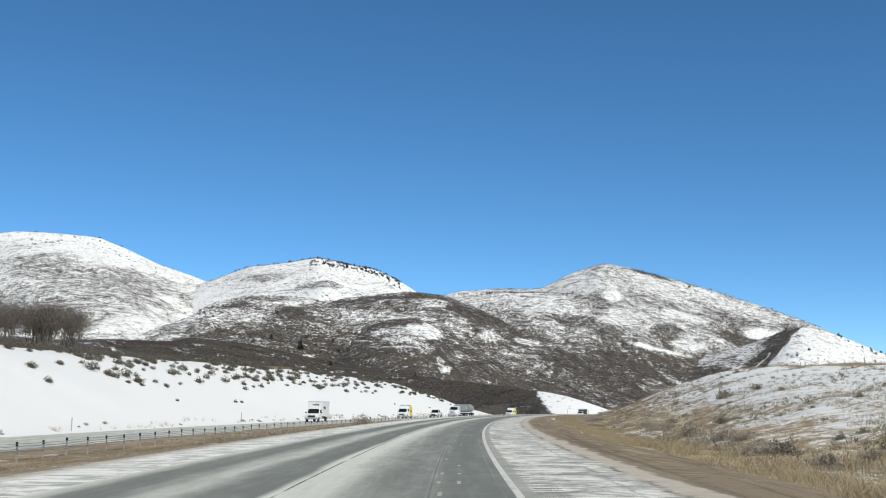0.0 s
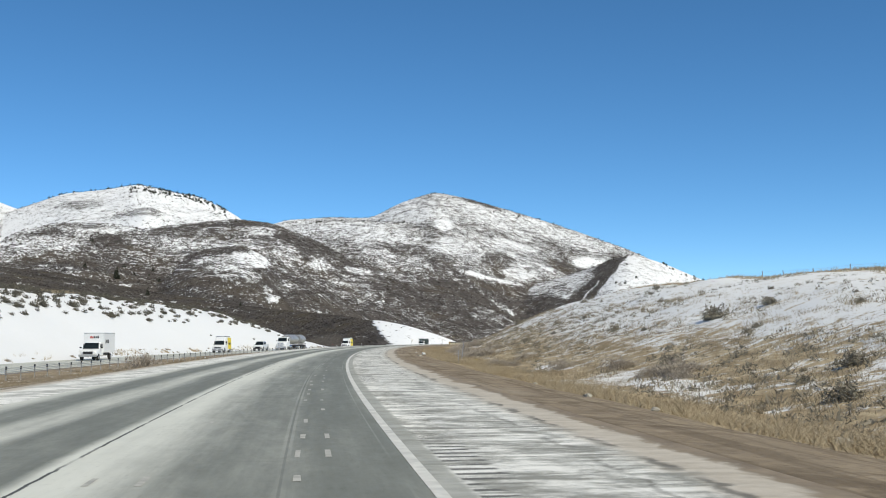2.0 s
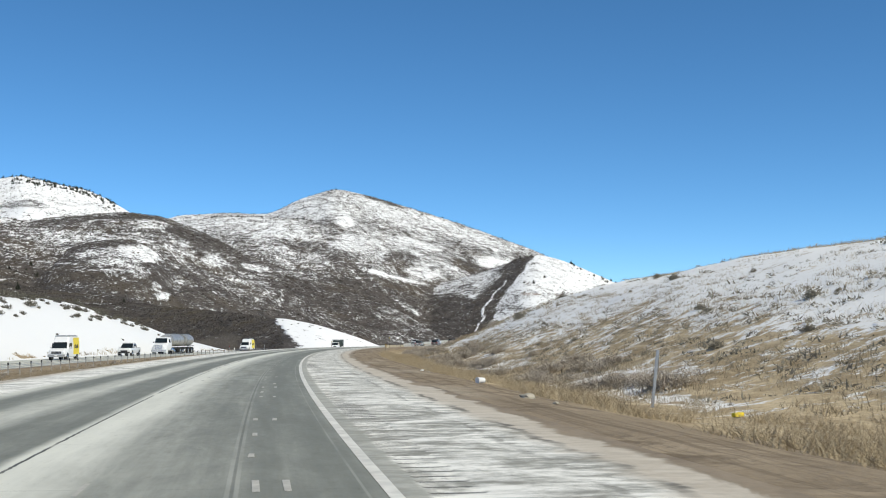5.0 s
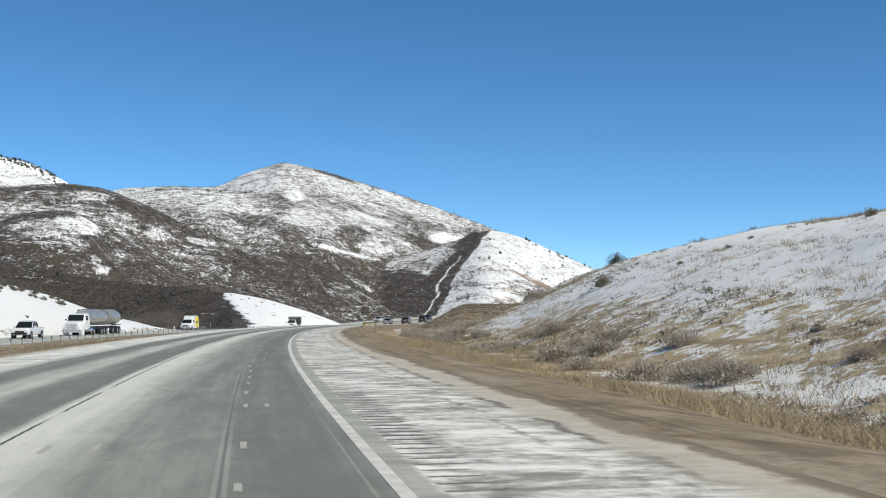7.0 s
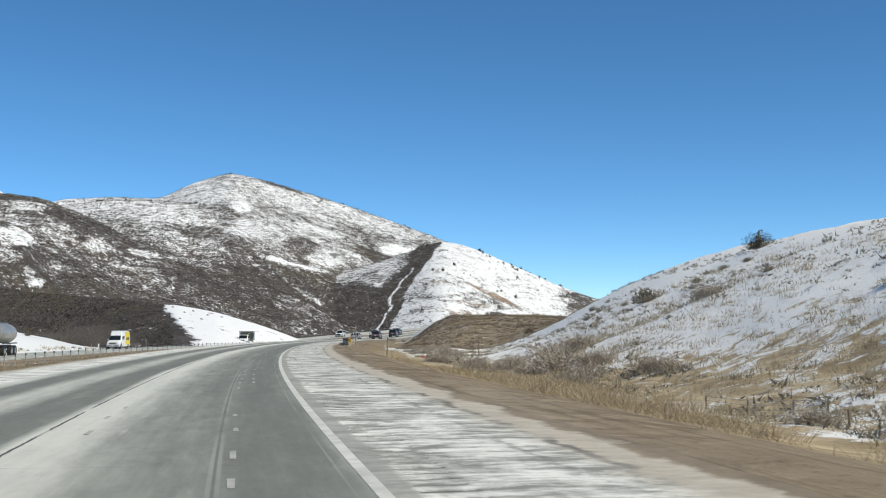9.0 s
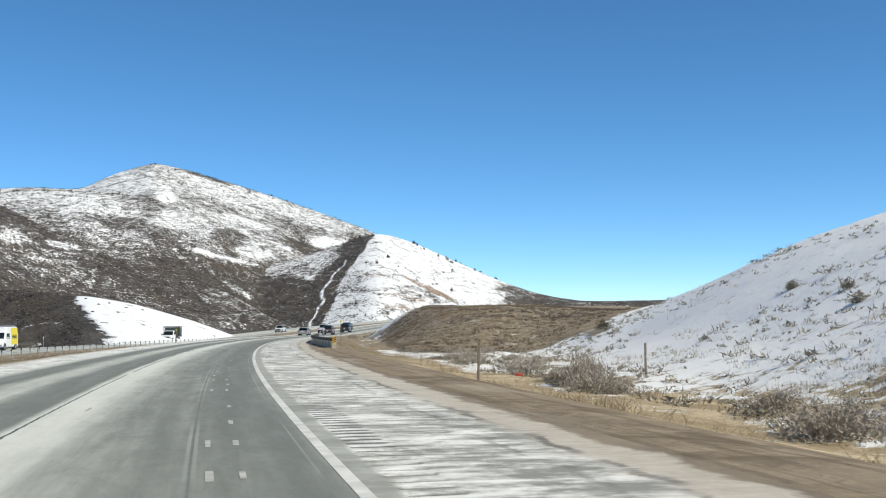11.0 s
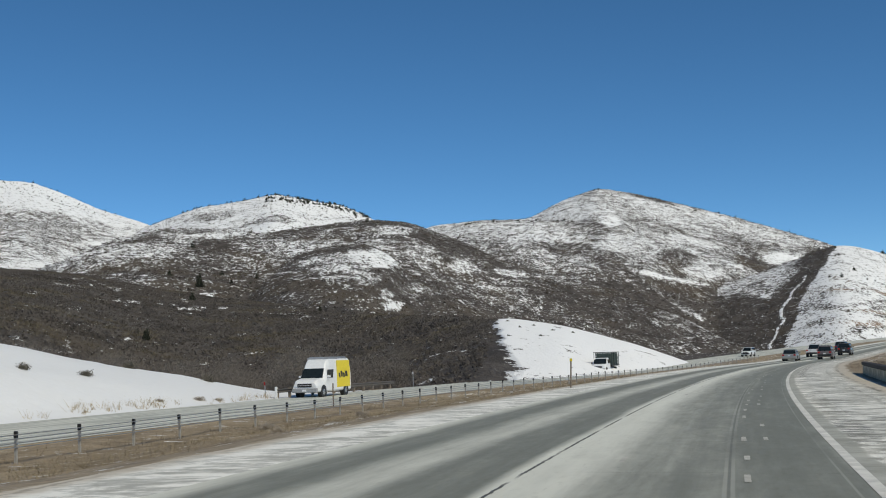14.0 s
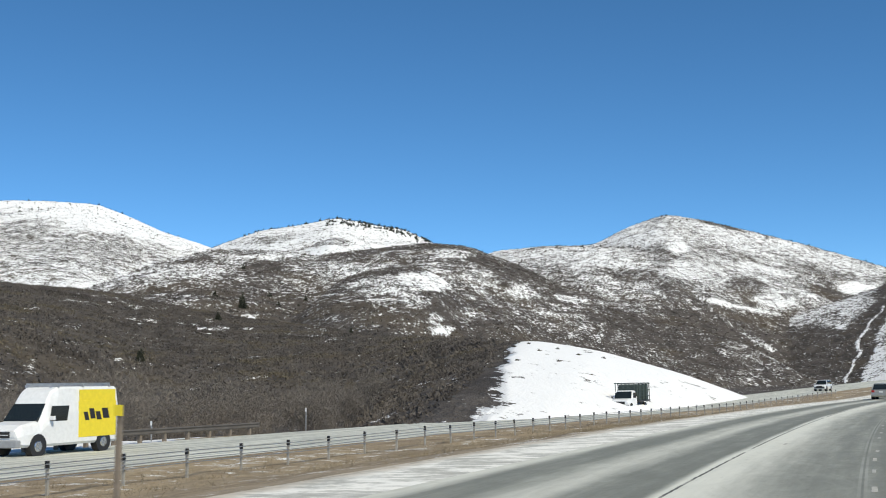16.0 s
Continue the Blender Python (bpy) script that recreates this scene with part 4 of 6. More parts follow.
marker(440.0, -31.8, -1.1, 2.3, 0, "tall slim pole at the snow slope", None, 0.04)


def fence(pts, label, tall=1.0):
    """Wire fence on thin posts."""
    thing = empty("wire_fence", label, "fence")
    post = rod_mesh("post", (0, 0, -0.2), (0, 0, 1.25 * tall), 0.05 * tall ** 0.5, RUSTW, 6, 0.04 * tall ** 0.5)
    tops = []
    for s, d in pts:
        z = land_right(s, d)
        part("post", post, thing, at=on_road(s, d, z) @ pose(0, 0, 0, RNG.normal(0, 3), RNG.normal(0, 3), 0))
        tops.append(Vector(road(s, d, z)))
    for h in (0.4 * tall, 0.8 * tall, 1.15 * tall):
        verts, faces = [], []
        for i, p in enumerate(tops):
            verts += [(p.x, p.y, p.z + h), (p.x, p.y, p.z + h + 0.012), (p.x + 0.012, p.y, p.z + h + 0.006)]
            if i:
                for k in range(3):
                    faces.append((3 * i - 3 + k, 3 * i - 3 + (k + 1) % 3, 3 * i + (k + 1) % 3, 3 * i + k))
        part("wire", mesh_of("wire", verts, faces, GALV), thing)


fence([(s, 44.5 + 0.8 * math.sin(s)) for s in np.arange(86, 180, 7.0)], "thin wire fence along the crest of the hill")
fence([(s, 14.2 + 0.4 * math.sin(s * 0.7)) for s in np.arange(203, 213, 1.6)], "short low fence stakes in the snowy ditch", 0.28)

bucket = empty("bucket", "white plastic bucket lying in the roadside dirt", "bucket")
part("shell", rod_mesh("shell", (-0.17, 0, 0.14), (0.17, 0.04, 0.14), 0.14, WHITEP, 18, 0.12), bucket)
part("rim", rod_mesh("rim", (-0.19, 0, 0.14), (-0.165, 0.004, 0.14), 0.15, WHITEP, 18), bucket)
bucket.matrix_basis = on_road(142, 9.6, land_right(142, 9.6), 20) @ Matrix.Diagonal((0.75, 0.75, 0.75, 1))


def lump_mesh(name, r, material, seed, squash=0.6):
    bm = bmesh.new()
    bmesh.ops.create_icosphere(bm, subdivisions=2, radius=r)
    for v in bm.verts:
        k = 1 + 0.45 * noise.noise(v.co * (1.6 / r) + Vector((seed, 0, 0)))
        v.co = Vector((v.co.x * k, v.co.y * k, (v.co.z * k + r * 0.4) * squash))
    return bm_mesh(name, bm, material, False)


tagged(new("snow_clump", lump_mesh("snow_clump", 0.22, CONCRETE, 3, 0.4)), "dirty white lump of old snow on brown soil", "snow lump").matrix_basis = on_road(131.5, 8.9, land_right(131.5, 8.9))
for s, d, r in ((71, 9.6, 0.2), (66, 9.9, 0.16), (83, 10.4, 0.14), (60.5, 11.5, 0.3), (155, 9.4, 0.1), (186, 9.0, 0.09), (228, 9.1, 0.1), (24, 11.5, 0.12), (46, 10.6, 0.1), (129, 9.0, 0.12)):
    tagged(new("stone", lump_mesh("stone", r * 0.6, CONCRETE, s)), "pale stone lying in the roadside dirt", "stone", "roadside stones").matrix_basis = on_road(s, d, land_right(s, d))
tagged(new("litter", box_mesh("litter", -0.16, 0.16, -0.06, 0.06, 0, 0.1, YELLOWP, 0.03)), "crumpled yellow piece of litter in dead grass", "litter").matrix_basis = on_road(128.5, 13.0, land_right(128.5, 13.0) + 0.02, 30)
tagged(new("litter", box_mesh("litter", -0.22, 0.22, -0.04, 0.04, 0, 0.06, WHITEP, 0.02)), "flat pale piece of litter on the soil", "litter").matrix_basis = on_road(156, 9.2, land_right(156, 9.2) + 0.01, 70)

tagged(new("litter", box_mesh("litter", -0.14, 0.14, -0.08, 0.08, 0, 0.12, plain("faded_red_plastic", (0.5, 0.07, 0.05), 0.5), 0.04)), "crumpled faded red scrap lying on snow", "litter").matrix_basis = on_road(267.5, 13.4, land_right(267.5, 13.4))

# pale grout patches in the pavement
T = []
s = 4.0
while s < 420:
    for d, w, share in ((2.52, 0.033, 0.66), (2.85, 0.033, 0.5), (1.02, 0.03, 0.16), (0.55, 0.03, 0.2)):
        if RNG.random() < share:
            dd, ll = d + RNG.normal(0, 0.02), 0.20 + 0.24 * RNG.random()
            c = [road(s + a * ll, dd + b * w * (0.8 + 0.5 * RNG.random()), 0.004) for a, b in ((-1, -1), (-1, 1), (1, 1), (1, -1))]
            T += [(c[0], c[1], c[2]), (c[0], c[2], c[3])]
    s += (2.4, 2.8, 3.3, 3.0)[RNG.integers(4)]
tagged(new("pavement_patches", tri_mesh("pavement_patches", np.array(T), PATCH)), "pale rectangular grout patches in the concrete lane", "road patches", kind="stuff")


# ---- plants ----
MEDIAN_WEED = m_leaf("median_weed", (0.17, 0.138, 0.092), (0.34, 0.28, 0.19))
JUNIPER = m_leaf("olive_juniper", (0.055, 0.050, 0.033), (0.125, 0.112, 0.074))
WEED = m_leaf("brown_weed", (0.23, 0.185, 0.125), (0.44, 0.365, 0.25))
def leafy(n, rx, rz, leaf, seed, shell=0.35, up=0.3):
    """Small triangles filling a half-ellipsoid."""
    g = np.random.default_rng(seed)
    v = g.normal(size=(n, 3))
    v[:, 2] = np.abs(v[:, 2])
    v /= np.linalg.norm(v, axis=1)[:, None]
    v *= (shell + (1 - shell) * g.random((n, 1)) ** 0.5) * (0.8 + 0.4 * vnoise(v[:, :1] * 3 + seed, v[:, 1:2] * 3, seed) * 2)
    c = v * np.array([rx, rx, rz])
    a, b = g.normal(size=(n, 3)) * leaf, g.normal(size=(n, 3)) * leaf * 0.6
    a[:, 2] += up * leaf * 2
    return np.stack([c - b * 0.5, c + b * 0.5, c + a], 1)


def stems(n, r, h, seed, w=0.02):
    g = np.random.default_rng(seed)
    ang, out = g.random(n) * 6.283, g.random(n) ** 0.6 * r
    tip = np.stack([np.cos(ang) * out, np.sin(ang) * out, h * (0.6 + 0.4 * g.random(n)) * (1 - 0.3 * (out / r) ** 2)], 1)
    base = tip * np.array([0.15, 0.15, 0.0])
    side = np.stack([-np.sin(ang), np.cos(ang), 0 * ang], 1) * w
    return np.stack([base - side, base + side, tip], 1)


SAGES = [tri_mesh("sagebrush", leafy(1000, 0.5, 0.6, 0.05, k, 0.15), SAGE) for k in range(4)]
BANK_SAGES = [tri_mesh("bank_sagebrush", leafy(1000, 0.5, 0.6, 0.05, k, 0.15), DARKSAGE) for k in range(4)]
BRUSHES = [tri_mesh("bare_brush", np.concatenate([leafy(2600, 0.5, 0.52, 0.021, k + 10, 0.15, 0.8), stems(520, 0.58, 0.64, k + 60, 0.0028)]), BARE) for k in range(4)]


def shrub(kind, s, d, z, size, tall=1.0, label="", group=""):
    ob = new(kind, (BRUSHES if kind == "bare_brush" else BANK_SAGES if d < -33 else SAGES)[int(RNG.integers(4))])
    ob.matrix_basis = on_road(s, d, z - 0.05 * size, float(RNG.random() * 360)) @ Matrix.Diagonal((size, size, size * tall, 1))
    return tagged(ob, label, "shrub", group)


HILLSAGE = "grey-green sagebrush on the thawing hillside"
for s, d, k in ((106.5, 24.6, 2.1), (104.5, 27.2, 1.2), (218.5, 23.8, 1.8), (184, 29.8, 1.2), (250, 24.6, 2.2), (273, 27, 0.9), (262, 24, 0.8), (150, 25, 1.0), (121, 22, 1.1), (160, 34, 1.1), (200, 33, 1.0), (92, 18, 1.3), (76, 19, 1.2), (70, 16, 1.3), (46, 15.5, 1.5), (44, 19, 1.2), (35, 13.8, 1.4)):
    shrub("sagebrush", s, d, land_right(s, d), k, 0.9, HILLSAGE, "sagebrush on the hill")
shrub("bare_brush", 262.5, 14.4, land_right(262.5, 14.4), 2.0, 1.25, "tall pale twiggy bush before the snowy hill", "ditch brush")
for i in range(55):
    s, d = 30 + 250 * RNG.random(), 17 + 14 * RNG.random()
    shrub("sagebrush", s, d, land_right(s, d), 0.35 + 0.5 * RNG.random(), 0.8, "low grey sagebrush half buried in hillside snow", "sagebrush on the hill")
for i in range(95):
    s, d = 30 + 280 * RNG.random(), 13.2 + 4.5 * RNG.random()
    if (s < 110 and RNG.random() < 0.6) or (205 < s < 232 and RNG.random() < 0.4) or (s > 250 and RNG.random() < 0.75):
        continue
    shrub("bare_brush", s, d, land_right(s, d), 1.3 + 1.5 * RNG.random(), 0.62, "leafless grey-brown brush along the snowy ditch", "ditch brush")
for i in range(16):
    s, d = 385 + 75 * RNG.random(), 8.8 + 4.5 * RNG.random()
    shrub("bare_brush", s, d, land_right(s, d), 0.8 + 0.9 * RNG.random(), 0.8, "leafless tan brush beside the climbing road", "hill brush")
for i in range(60):
    s, d = 318 + 150 * RNG.random() ** 1.3, 14 + 34 * RNG.random()
    shrub("bare_brush", s, d, land_right(s, d), 0.7 + 1.0 * RNG.random(), 0.6, "leafless brown brush on the hill past the parapet", "hill brush")
for s, d, k in ((190, 14.6, 3.2), (187.5, 15.6, 2.4), (204, 14.6, 2.2), (235.5, 23.0, 2.6), (240.5, 18.3, 3.4), (232, 15.2, 3.2), (237, 16.4, 3.6), (226, 14.6, 3.0), (229, 15.8, 2.8), (243, 15.4, 3.0), (264.5, 14.2, 2.2), (281, 17.2, 2.4), (283, 14.7, 2.2), (288.5, 14.4, 2.0), (292, 16.0, 2.6), (277, 15.4, 1.8), (300.5, 26.0, 2.4), (273, 15.5, 1.6), (174, 15.0, 2.4), (150, 14.6, 2.2)):
    shrub("bare_brush", s, d, land_right(s, d), k, 0.5, "broad soft mound of leafless grey-brown brush", "ditch brush")
shrub("bare_brush", 127, -11.2, float(median(127.0, -11.2)), 3.2, 0.85, "round leafless brown bush in the dirt median", "median brush")
for i in range(42):
    s, d = -5 + 345 * RNG.random(), -11 - 5.5 * RNG.random()
    shrub("bare_brush", s, d, float(median(s, d)), 0.45 + 0.6 * RNG.random(), 0.7, "small dead brush under the cable barrier", "median brush")


def land_left(s, d):
    return float(left_bank(np.float64(s), np.float64(d)))


for i in range(150):
    s = 60 + 275 * RNG.random()
    u = RNG.random() ** 2.2
    d = -52.5 + 13 * u + (2 if s < 150 else 0)
    shrub("sagebrush", s, d, land_left(s, d), 1.0 + 1.2 * RNG.random(), 0.8, "dark sagebrush poking through the snow bank", "sagebrush on the snow bank")
for s, d, k in ((96, -46, 1.5), (97, -48, 1.3), (104, -48, 1.2), (134, -39, 1.0), (138, -36, 0.7), (176, -39, 1.3), (162, -36, 0.9), (165, -36, 0.8), (214, -43, 1.1), (262, -44, 1.2), (292, -41, 1.2), (304, -41, 1.0), (317, -43, 1.1), (328, -38, 0.9), (341, -37.5, 1.0), (346, -37, 1.1), (358, -42, 1.3), (362, -38, 1.4), (297, -35, 0.8), (268, -36, 0.7)):
    shrub("sagebrush", s, d, land_left(s, d), k, 0.8, "dark sagebrush on the smooth snow bank", "sagebrush on the snow bank")
T = []
for i in range(420):
    s, u = 120 + 212 * RNG.random(), RNG.random() ** 1.5
    d = -52.5 + 13 * u
    k = 0.9 + 1.3 * RNG.random() ** 1.5
    T.append(leafy(260, 0.5 * k, 0.5 * k, 0.075 * k, 900 + i, 0.2) + road(s, d, land_left(s, d) - 0.03))
tagged(new("bank_sage", tri_mesh("bank_sage", np.concatenate(T), DARKSAGE)), "many small dark sagebrushes dotted over the snow bank", "shrubs", kind="stuff")
for i in range(46):
    s, d = 20 + 340 * RNG.random(), -31.4 - 1.2 * RNG.random()
    shrub("bare_brush", s, d, land_left(s, d), 0.5 + 0.6 * RNG.random(), 0.6, "dead weeds at the foot of the snow bank", "weeds at the snow bank")


for az, back in ((-4.7, 14), (-4.9, 30), (-5.3, 20), (-5.0, 48), (-5.9, 34), (-6.4, 22), (-7.2, 26), (-5.6, 60), (-6.8, 46), (-8.0, 20)):
    r = float(np.interp(-az, [4.6, 5.4, 7.7, 10.3], [308, 302, 284, 272])) - back
    x, y, z, _, _, _ = wide_land(np.array([az]), np.array([r]))
    ob = new("sagebrush", BANK_SAGES[int(RNG.integers(4))])
    ob.matrix_basis = pose(float(x[0]), float(y[0]), float(z[0]) - 0.05, 0, 0, float(RNG.random() * 360)) @ Matrix.Diagonal((0.9, 0.9, 0.6, 1))
    tagged(ob, "small dark sagebrush on the white snow cutting", "shrub", "sagebrush on the snow cutting")


def grass(name, s, d, zf, h, blades, label, spread=0.12, w=0.011, m=DRY, bend=0.45):
    """Tufts of dead grass at the stations given."""
    n = len(s)
    base = road(s, d, zf(s, d))
    b = np.repeat(base, blades, 0)
    hh = np.repeat(h, blades) * (0.5 + 0.7 * RNG.random(n * blades))
    off = RNG.normal(size=(n * blades, 2)) * spread
    lean = RNG.normal(size=(n * blades, 2)) * bend * hh[:, None]
    ang = RNG.random(n * blades) * 6.283
    side = np.stack([np.cos(ang), np.sin(ang), 0 * ang], 1) * (w * (0.6 + RNG.random(n * blades)))[:, None]
    root = b + np.concatenate([off, np.full((n * blades, 1), -0.03)], 1)
    tip = root + np.concatenate([lean, hh[:, None]], 1)
    return tagged(new(name, tri_mesh(name, np.stack([root - side, root + side, tip], 1), m)), label, "grass", kind="stuff")


n = 15000
s, d = RNG.random(n) * 345 + 4, 10.0 + 3.8 * RNG.beta(1.5, 1.8, n)
keep = (fbm(s / 5, d / 1.5, 91) > -0.14) & (RNG.random(n) > 0.93 * smooth(s + 5 * d - 55, 236, 262))
grass("verge_grass", s[keep], d[keep], right_hill, 0.13 + 0.22 * RNG.random(keep.sum()) + 0.12 * (fbm(s[keep] / 12, d[keep] / 3, 92) > 0.1), 18, "dense dead golden grass along the road verge", 0.26, 0.006, DRY, 0.8)
n = 26000
s, d = RNG.random(n) * 320 + 8, 13.5 + 27 * RNG.random(n) ** 1.3
keep = (fbm(s / 7, d / 4, 93) + 0.18 * (d < 20) - 0.22 * smooth(d, 21, 28) - 0.2 * smooth(s, 245, 265) > 0.0)
grass("hill_grass", s[keep], d[keep], right_hill, 0.07 + 0.14 * RNG.random(keep.sum()), 9, "sparse dead grass tufts through hillside snow", 0.3, 0.010, WEED)
n = 6500
s, d = RNG.random(n) * 215 + 20, 36.5 + 6.5 * RNG.random(n)
grass("crest_grass", s, d, right_hill, 0.12 + 0.26 * RNG.random(n) ** 2, 10, "tall golden dead grass on the hill crest", 0.2, 0.02)
n = 17000
s, d = RNG.random(n) * 430 - 10, -8.8 - 9.6 * RNG.beta(1.5, 1.4, n)
keep = fbm(s / 4, d / 1.5, 94) > -0.2
grass("median_grass", s[keep], d[keep], median, 0.08 + 0.16 * RNG.random(keep.sum()), 8, "short dead grass in the dirt median", 0.24, 0.006, MEDIAN_WEED, 0.7)
n = 1500
s, d = RNG.random(n) * 360, -31.2 - 1.3 * RNG.random(n)
keep = fbm(s / 9, d, 95) > 0.0
grass("bank_grass", s[keep], d[keep], left_bank, 0.3 + 0.3 * RNG.random(keep.sum()), 9, "dead grass at the foot of the snow bank")
n = 2600
s, d = 120 + RNG.random(n) * 190, -52 - 4.5 * RNG.random(n)
grass("bank_top_grass", s, d, left_bank, 0.4 + 0.4 * RNG.random(n), 9, "golden dead grass on top of the snow bank", 0.25, 0.022)
n = 26000
s, d = 302 + 215 * RNG.random(n) ** 1.2, 14.5 + 40 * RNG.random(n)
keep = (s > 303 + np.clip(d - 16, 0, 24)) & ((s < 400) | (d > 20))
s, d = s[keep], d[keep]
P = road(s, d, right_hill(s, d))
FAR_BRUSH = P


# ---- bare trees and junipers ----
def bare_tree_meshes(seed, h):
    """Tapered trunk with limbs, and a crown of fine bare twigs."""
    g = np.random.default_rng(seed)
    bm = bmesh.new()
    tips = []

    def limb(a, b, r0, r1):
        a, b = Vector(a), Vector(b)
        bmesh.ops.create_cone(bm, cap_ends=False, segments=5, radius1=r0, radius2=r1, depth=(b - a).length, matrix=Matrix.Translation((a + b) / 2) @ (b - a).to_track_quat("Z", "Y").to_matrix().to_4x4())

    for k in range(4):
        ang = k * 1.57 + g.random()
        p = Vector((0, 0, 0))
        q = p + Vector((math.cos(ang) * 0.12 * h, math.sin(ang) * 0.12 * h, h * (0.45 + 0.15 * g.random())))
        limb(p, q, 0.012 * h, 0.007 * h)
        for j in range(4):
            e = q + Vector((g.normal() * 0.14 * h, g.normal() * 0.14 * h, h * (0.2 + 0.25 * g.random())))
            limb(q.lerp(p, 0.35 * g.random()), e, 0.006 * h, 0.002 * h)
            tips.append(e)
    trunk = bm_mesh("trunk", bm, TWIG)
    T = []
    for e in tips:
        n = 260
        c = np.array(e) + g.normal(size=(n, 3)) * np.array([0.12, 0.12, 0.13]) * h
        v = g.normal(size=(n, 3)) * 0.026 * h
        v[:, 2] = np.abs(v[:, 2]) + 0.014 * h
        w = g.normal(size=(n, 3)) * 0.0026 * h
        T.append(np.stack([c - w, c + w, c + v], 1))
    return trunk, tri_mesh("crown", np.concatenate(T), TWIG)


TREES = [bare_tree_meshes(200 + k, 1.0) for k in range(4)]


def polar_z(x, y):
    az, r = math.degrees(math.atan2(-(x - OX), y - OY)), math.hypot(x - OX, y - OY)
    return float(wide_land(np.array([az]), np.array([r]))[2][0])


def bare_tree(x, y, z, h, label, group):
    k = int(RNG.integers(4))
    thing = tagged(new("bare_tree"), label, "tree", group)
    thing.matrix_basis = pose(x, y, z - 0.1, 0, 0, float(RNG.random() * 360)) @ Matrix.Diagonal((h * 1.1, h * 1.1, h, 1))
    part("trunk", TREES[k][0], thing), part("crown", TREES[k][1], thing)


for i in range(36):
    s, d = 118 + 44 * RNG.random(), -58 - 8 * RNG.random()
    x, y, _ = road(s, d)
    bare_tree(x, y, land_left(s, d) + float(rise(s)), 4.4 + 1.8 * RNG.random(), "leafless grey tree behind the snow bank", "trees behind the snow bank")
for i in range(120):
    s, d = 375 + 75 * RNG.random(), -39 - 45 * RNG.random() ** 1.2
    x, y, _ = road(s, d)
    if x > 30:
        continue
    z = polar_z(x, y) if s > 396 else max(polar_z(x, y), land_left(s, d) + float(rise(s)))
    bare_tree(x, y, z, 3.0 + 3.0 * RNG.random(), "leafless grey tree in the valley below the road", "valley trees")


jun = tagged(new("juniper"), "round dark juniper on the hill crest", "tree")
jx = road(255.5, 33.6, land_right(255.5, 33.6) - 0.05)
jun.matrix_basis = pose(*jx)
part("crown", tri_mesh("crown", leafy(4200, 1.05, 1.3, 0.045, 400, 0.25, 0.4), JUNIPER), jun)
part("trunk", rod_mesh("trunk", (0, 0, -0.2), (0.05, 0, 1.2), 0.12, RUSTW, 7, 0.06), jun)


bush = tagged(new("juniper"), "small dark juniper at the end of the snowy hill", "tree")
bush.matrix_basis = pose(*road(301.3, 26.6, land_right(301.3, 26.6) - 0.05)) @ Matrix.Diagonal((0.85, 0.85, 0.75, 1))
part("crown", tri_mesh("crown", leafy(3000, 1.0, 1.35, 0.05, 401, 0.25, 0.4), JUNIPER), bush)
part("trunk", rod_mesh("trunk", (0, 0, -0.2), (0.05, 0, 1.2), 0.12, RUSTW, 7, 0.06), bush)


def spread(hill, n, az0, az1, r0, r1):
    """Random places on one hill of the wide land."""
    az, r = az0 + (az1 - az0) * RNG.random(n), np.sqrt(r0 ** 2 + (r1 ** 2 - r0 ** 2) * RNG.random(n))
    x, y, z, snow, _, who = wide_land(az, r)
    k = who == list(HILLS).index(hill)
    return x[k], y[k], z[k], snow[k], az[k], r[k]


def clumps(x, y, z, size, n, flat=0.09, dome=0.36):
    """Clumps of n ragged triangles each, size metres across."""
    m = len(x)
    c = np.repeat(np.stack([x, y, z], 1), n, 0)
    sz = np.repeat(size, n)
    ang, rad = RNG.random(m * n) * 6.283, np.sqrt(RNG.random(m * n))
    g = np.stack([np.cos(ang) * rad * 0.55, np.sin(ang) * rad * 0.55, dome * (1 - rad ** 2) * (0.4 + 0.6 * RNG.random(m * n))], 1) * sz[:, None]
    a, b = RNG.normal(size=(m * n, 3)) * sz[:, None] * 0.17, RNG.normal(size=(m * n, 3)) * sz[:, None] * flat
    a[:, 2] = np.abs(a[:, 2]) + sz * 0.06
    return np.stack([c + g - b, c + g + b, c + g + a], 1)


n = 6500
s, d = RNG.random(n) * 300 + 12, 13.8 + 15 * RNG.random(n) ** 1.4
keep = (fbm(s / 5, d / 3, 97) + 0.3 * RNG.random(n) > 0.08) & (RNG.random(n) > 0.9 * smooth(s, 245, 265))
grass("low_weeds", s[keep], d[keep], right_hill, 0.14 + 0.22 * RNG.random(keep.sum()), 24, "low brown weeds over the foot of the hillside", 0.24, 0.009, WEED)
n = 9000
s, d = RNG.random(n) * 300 + 15, 13.5 + 22 * RNG.random(n) ** 1.5
keep = fbm(s / 9, d / 5, 98) + 0.25 * RNG.random(n) - 0.12 * smooth(d, 20, 30) > 0.06
s, d = s[keep], d[keep]
P = road(s, d, right_hill(s, d))
tagged(new("slope_brush", tri_mesh("slope_brush", clumps(P[:, 0], P[:, 1], P[:, 2] - 0.03, 0.22 + 0.45 * RNG.random(len(P)) ** 2, 22, 0.035), SAGE)), "small grey-brown brush scattered over the thawing hill", "brush", kind="stuff")
P = FAR_BRUSH
tagged(new("hill_scrub", tri_mesh("hill_scrub", clumps(P[:, 0], P[:, 1], P[:, 2], 0.22 + 0.5 * RNG.random(len(P)) ** 3, 13, 0.035, 0.22), TANSCRUB)), "reddish-brown low scrub over the hill past the parapet", "scrub", kind="stuff")

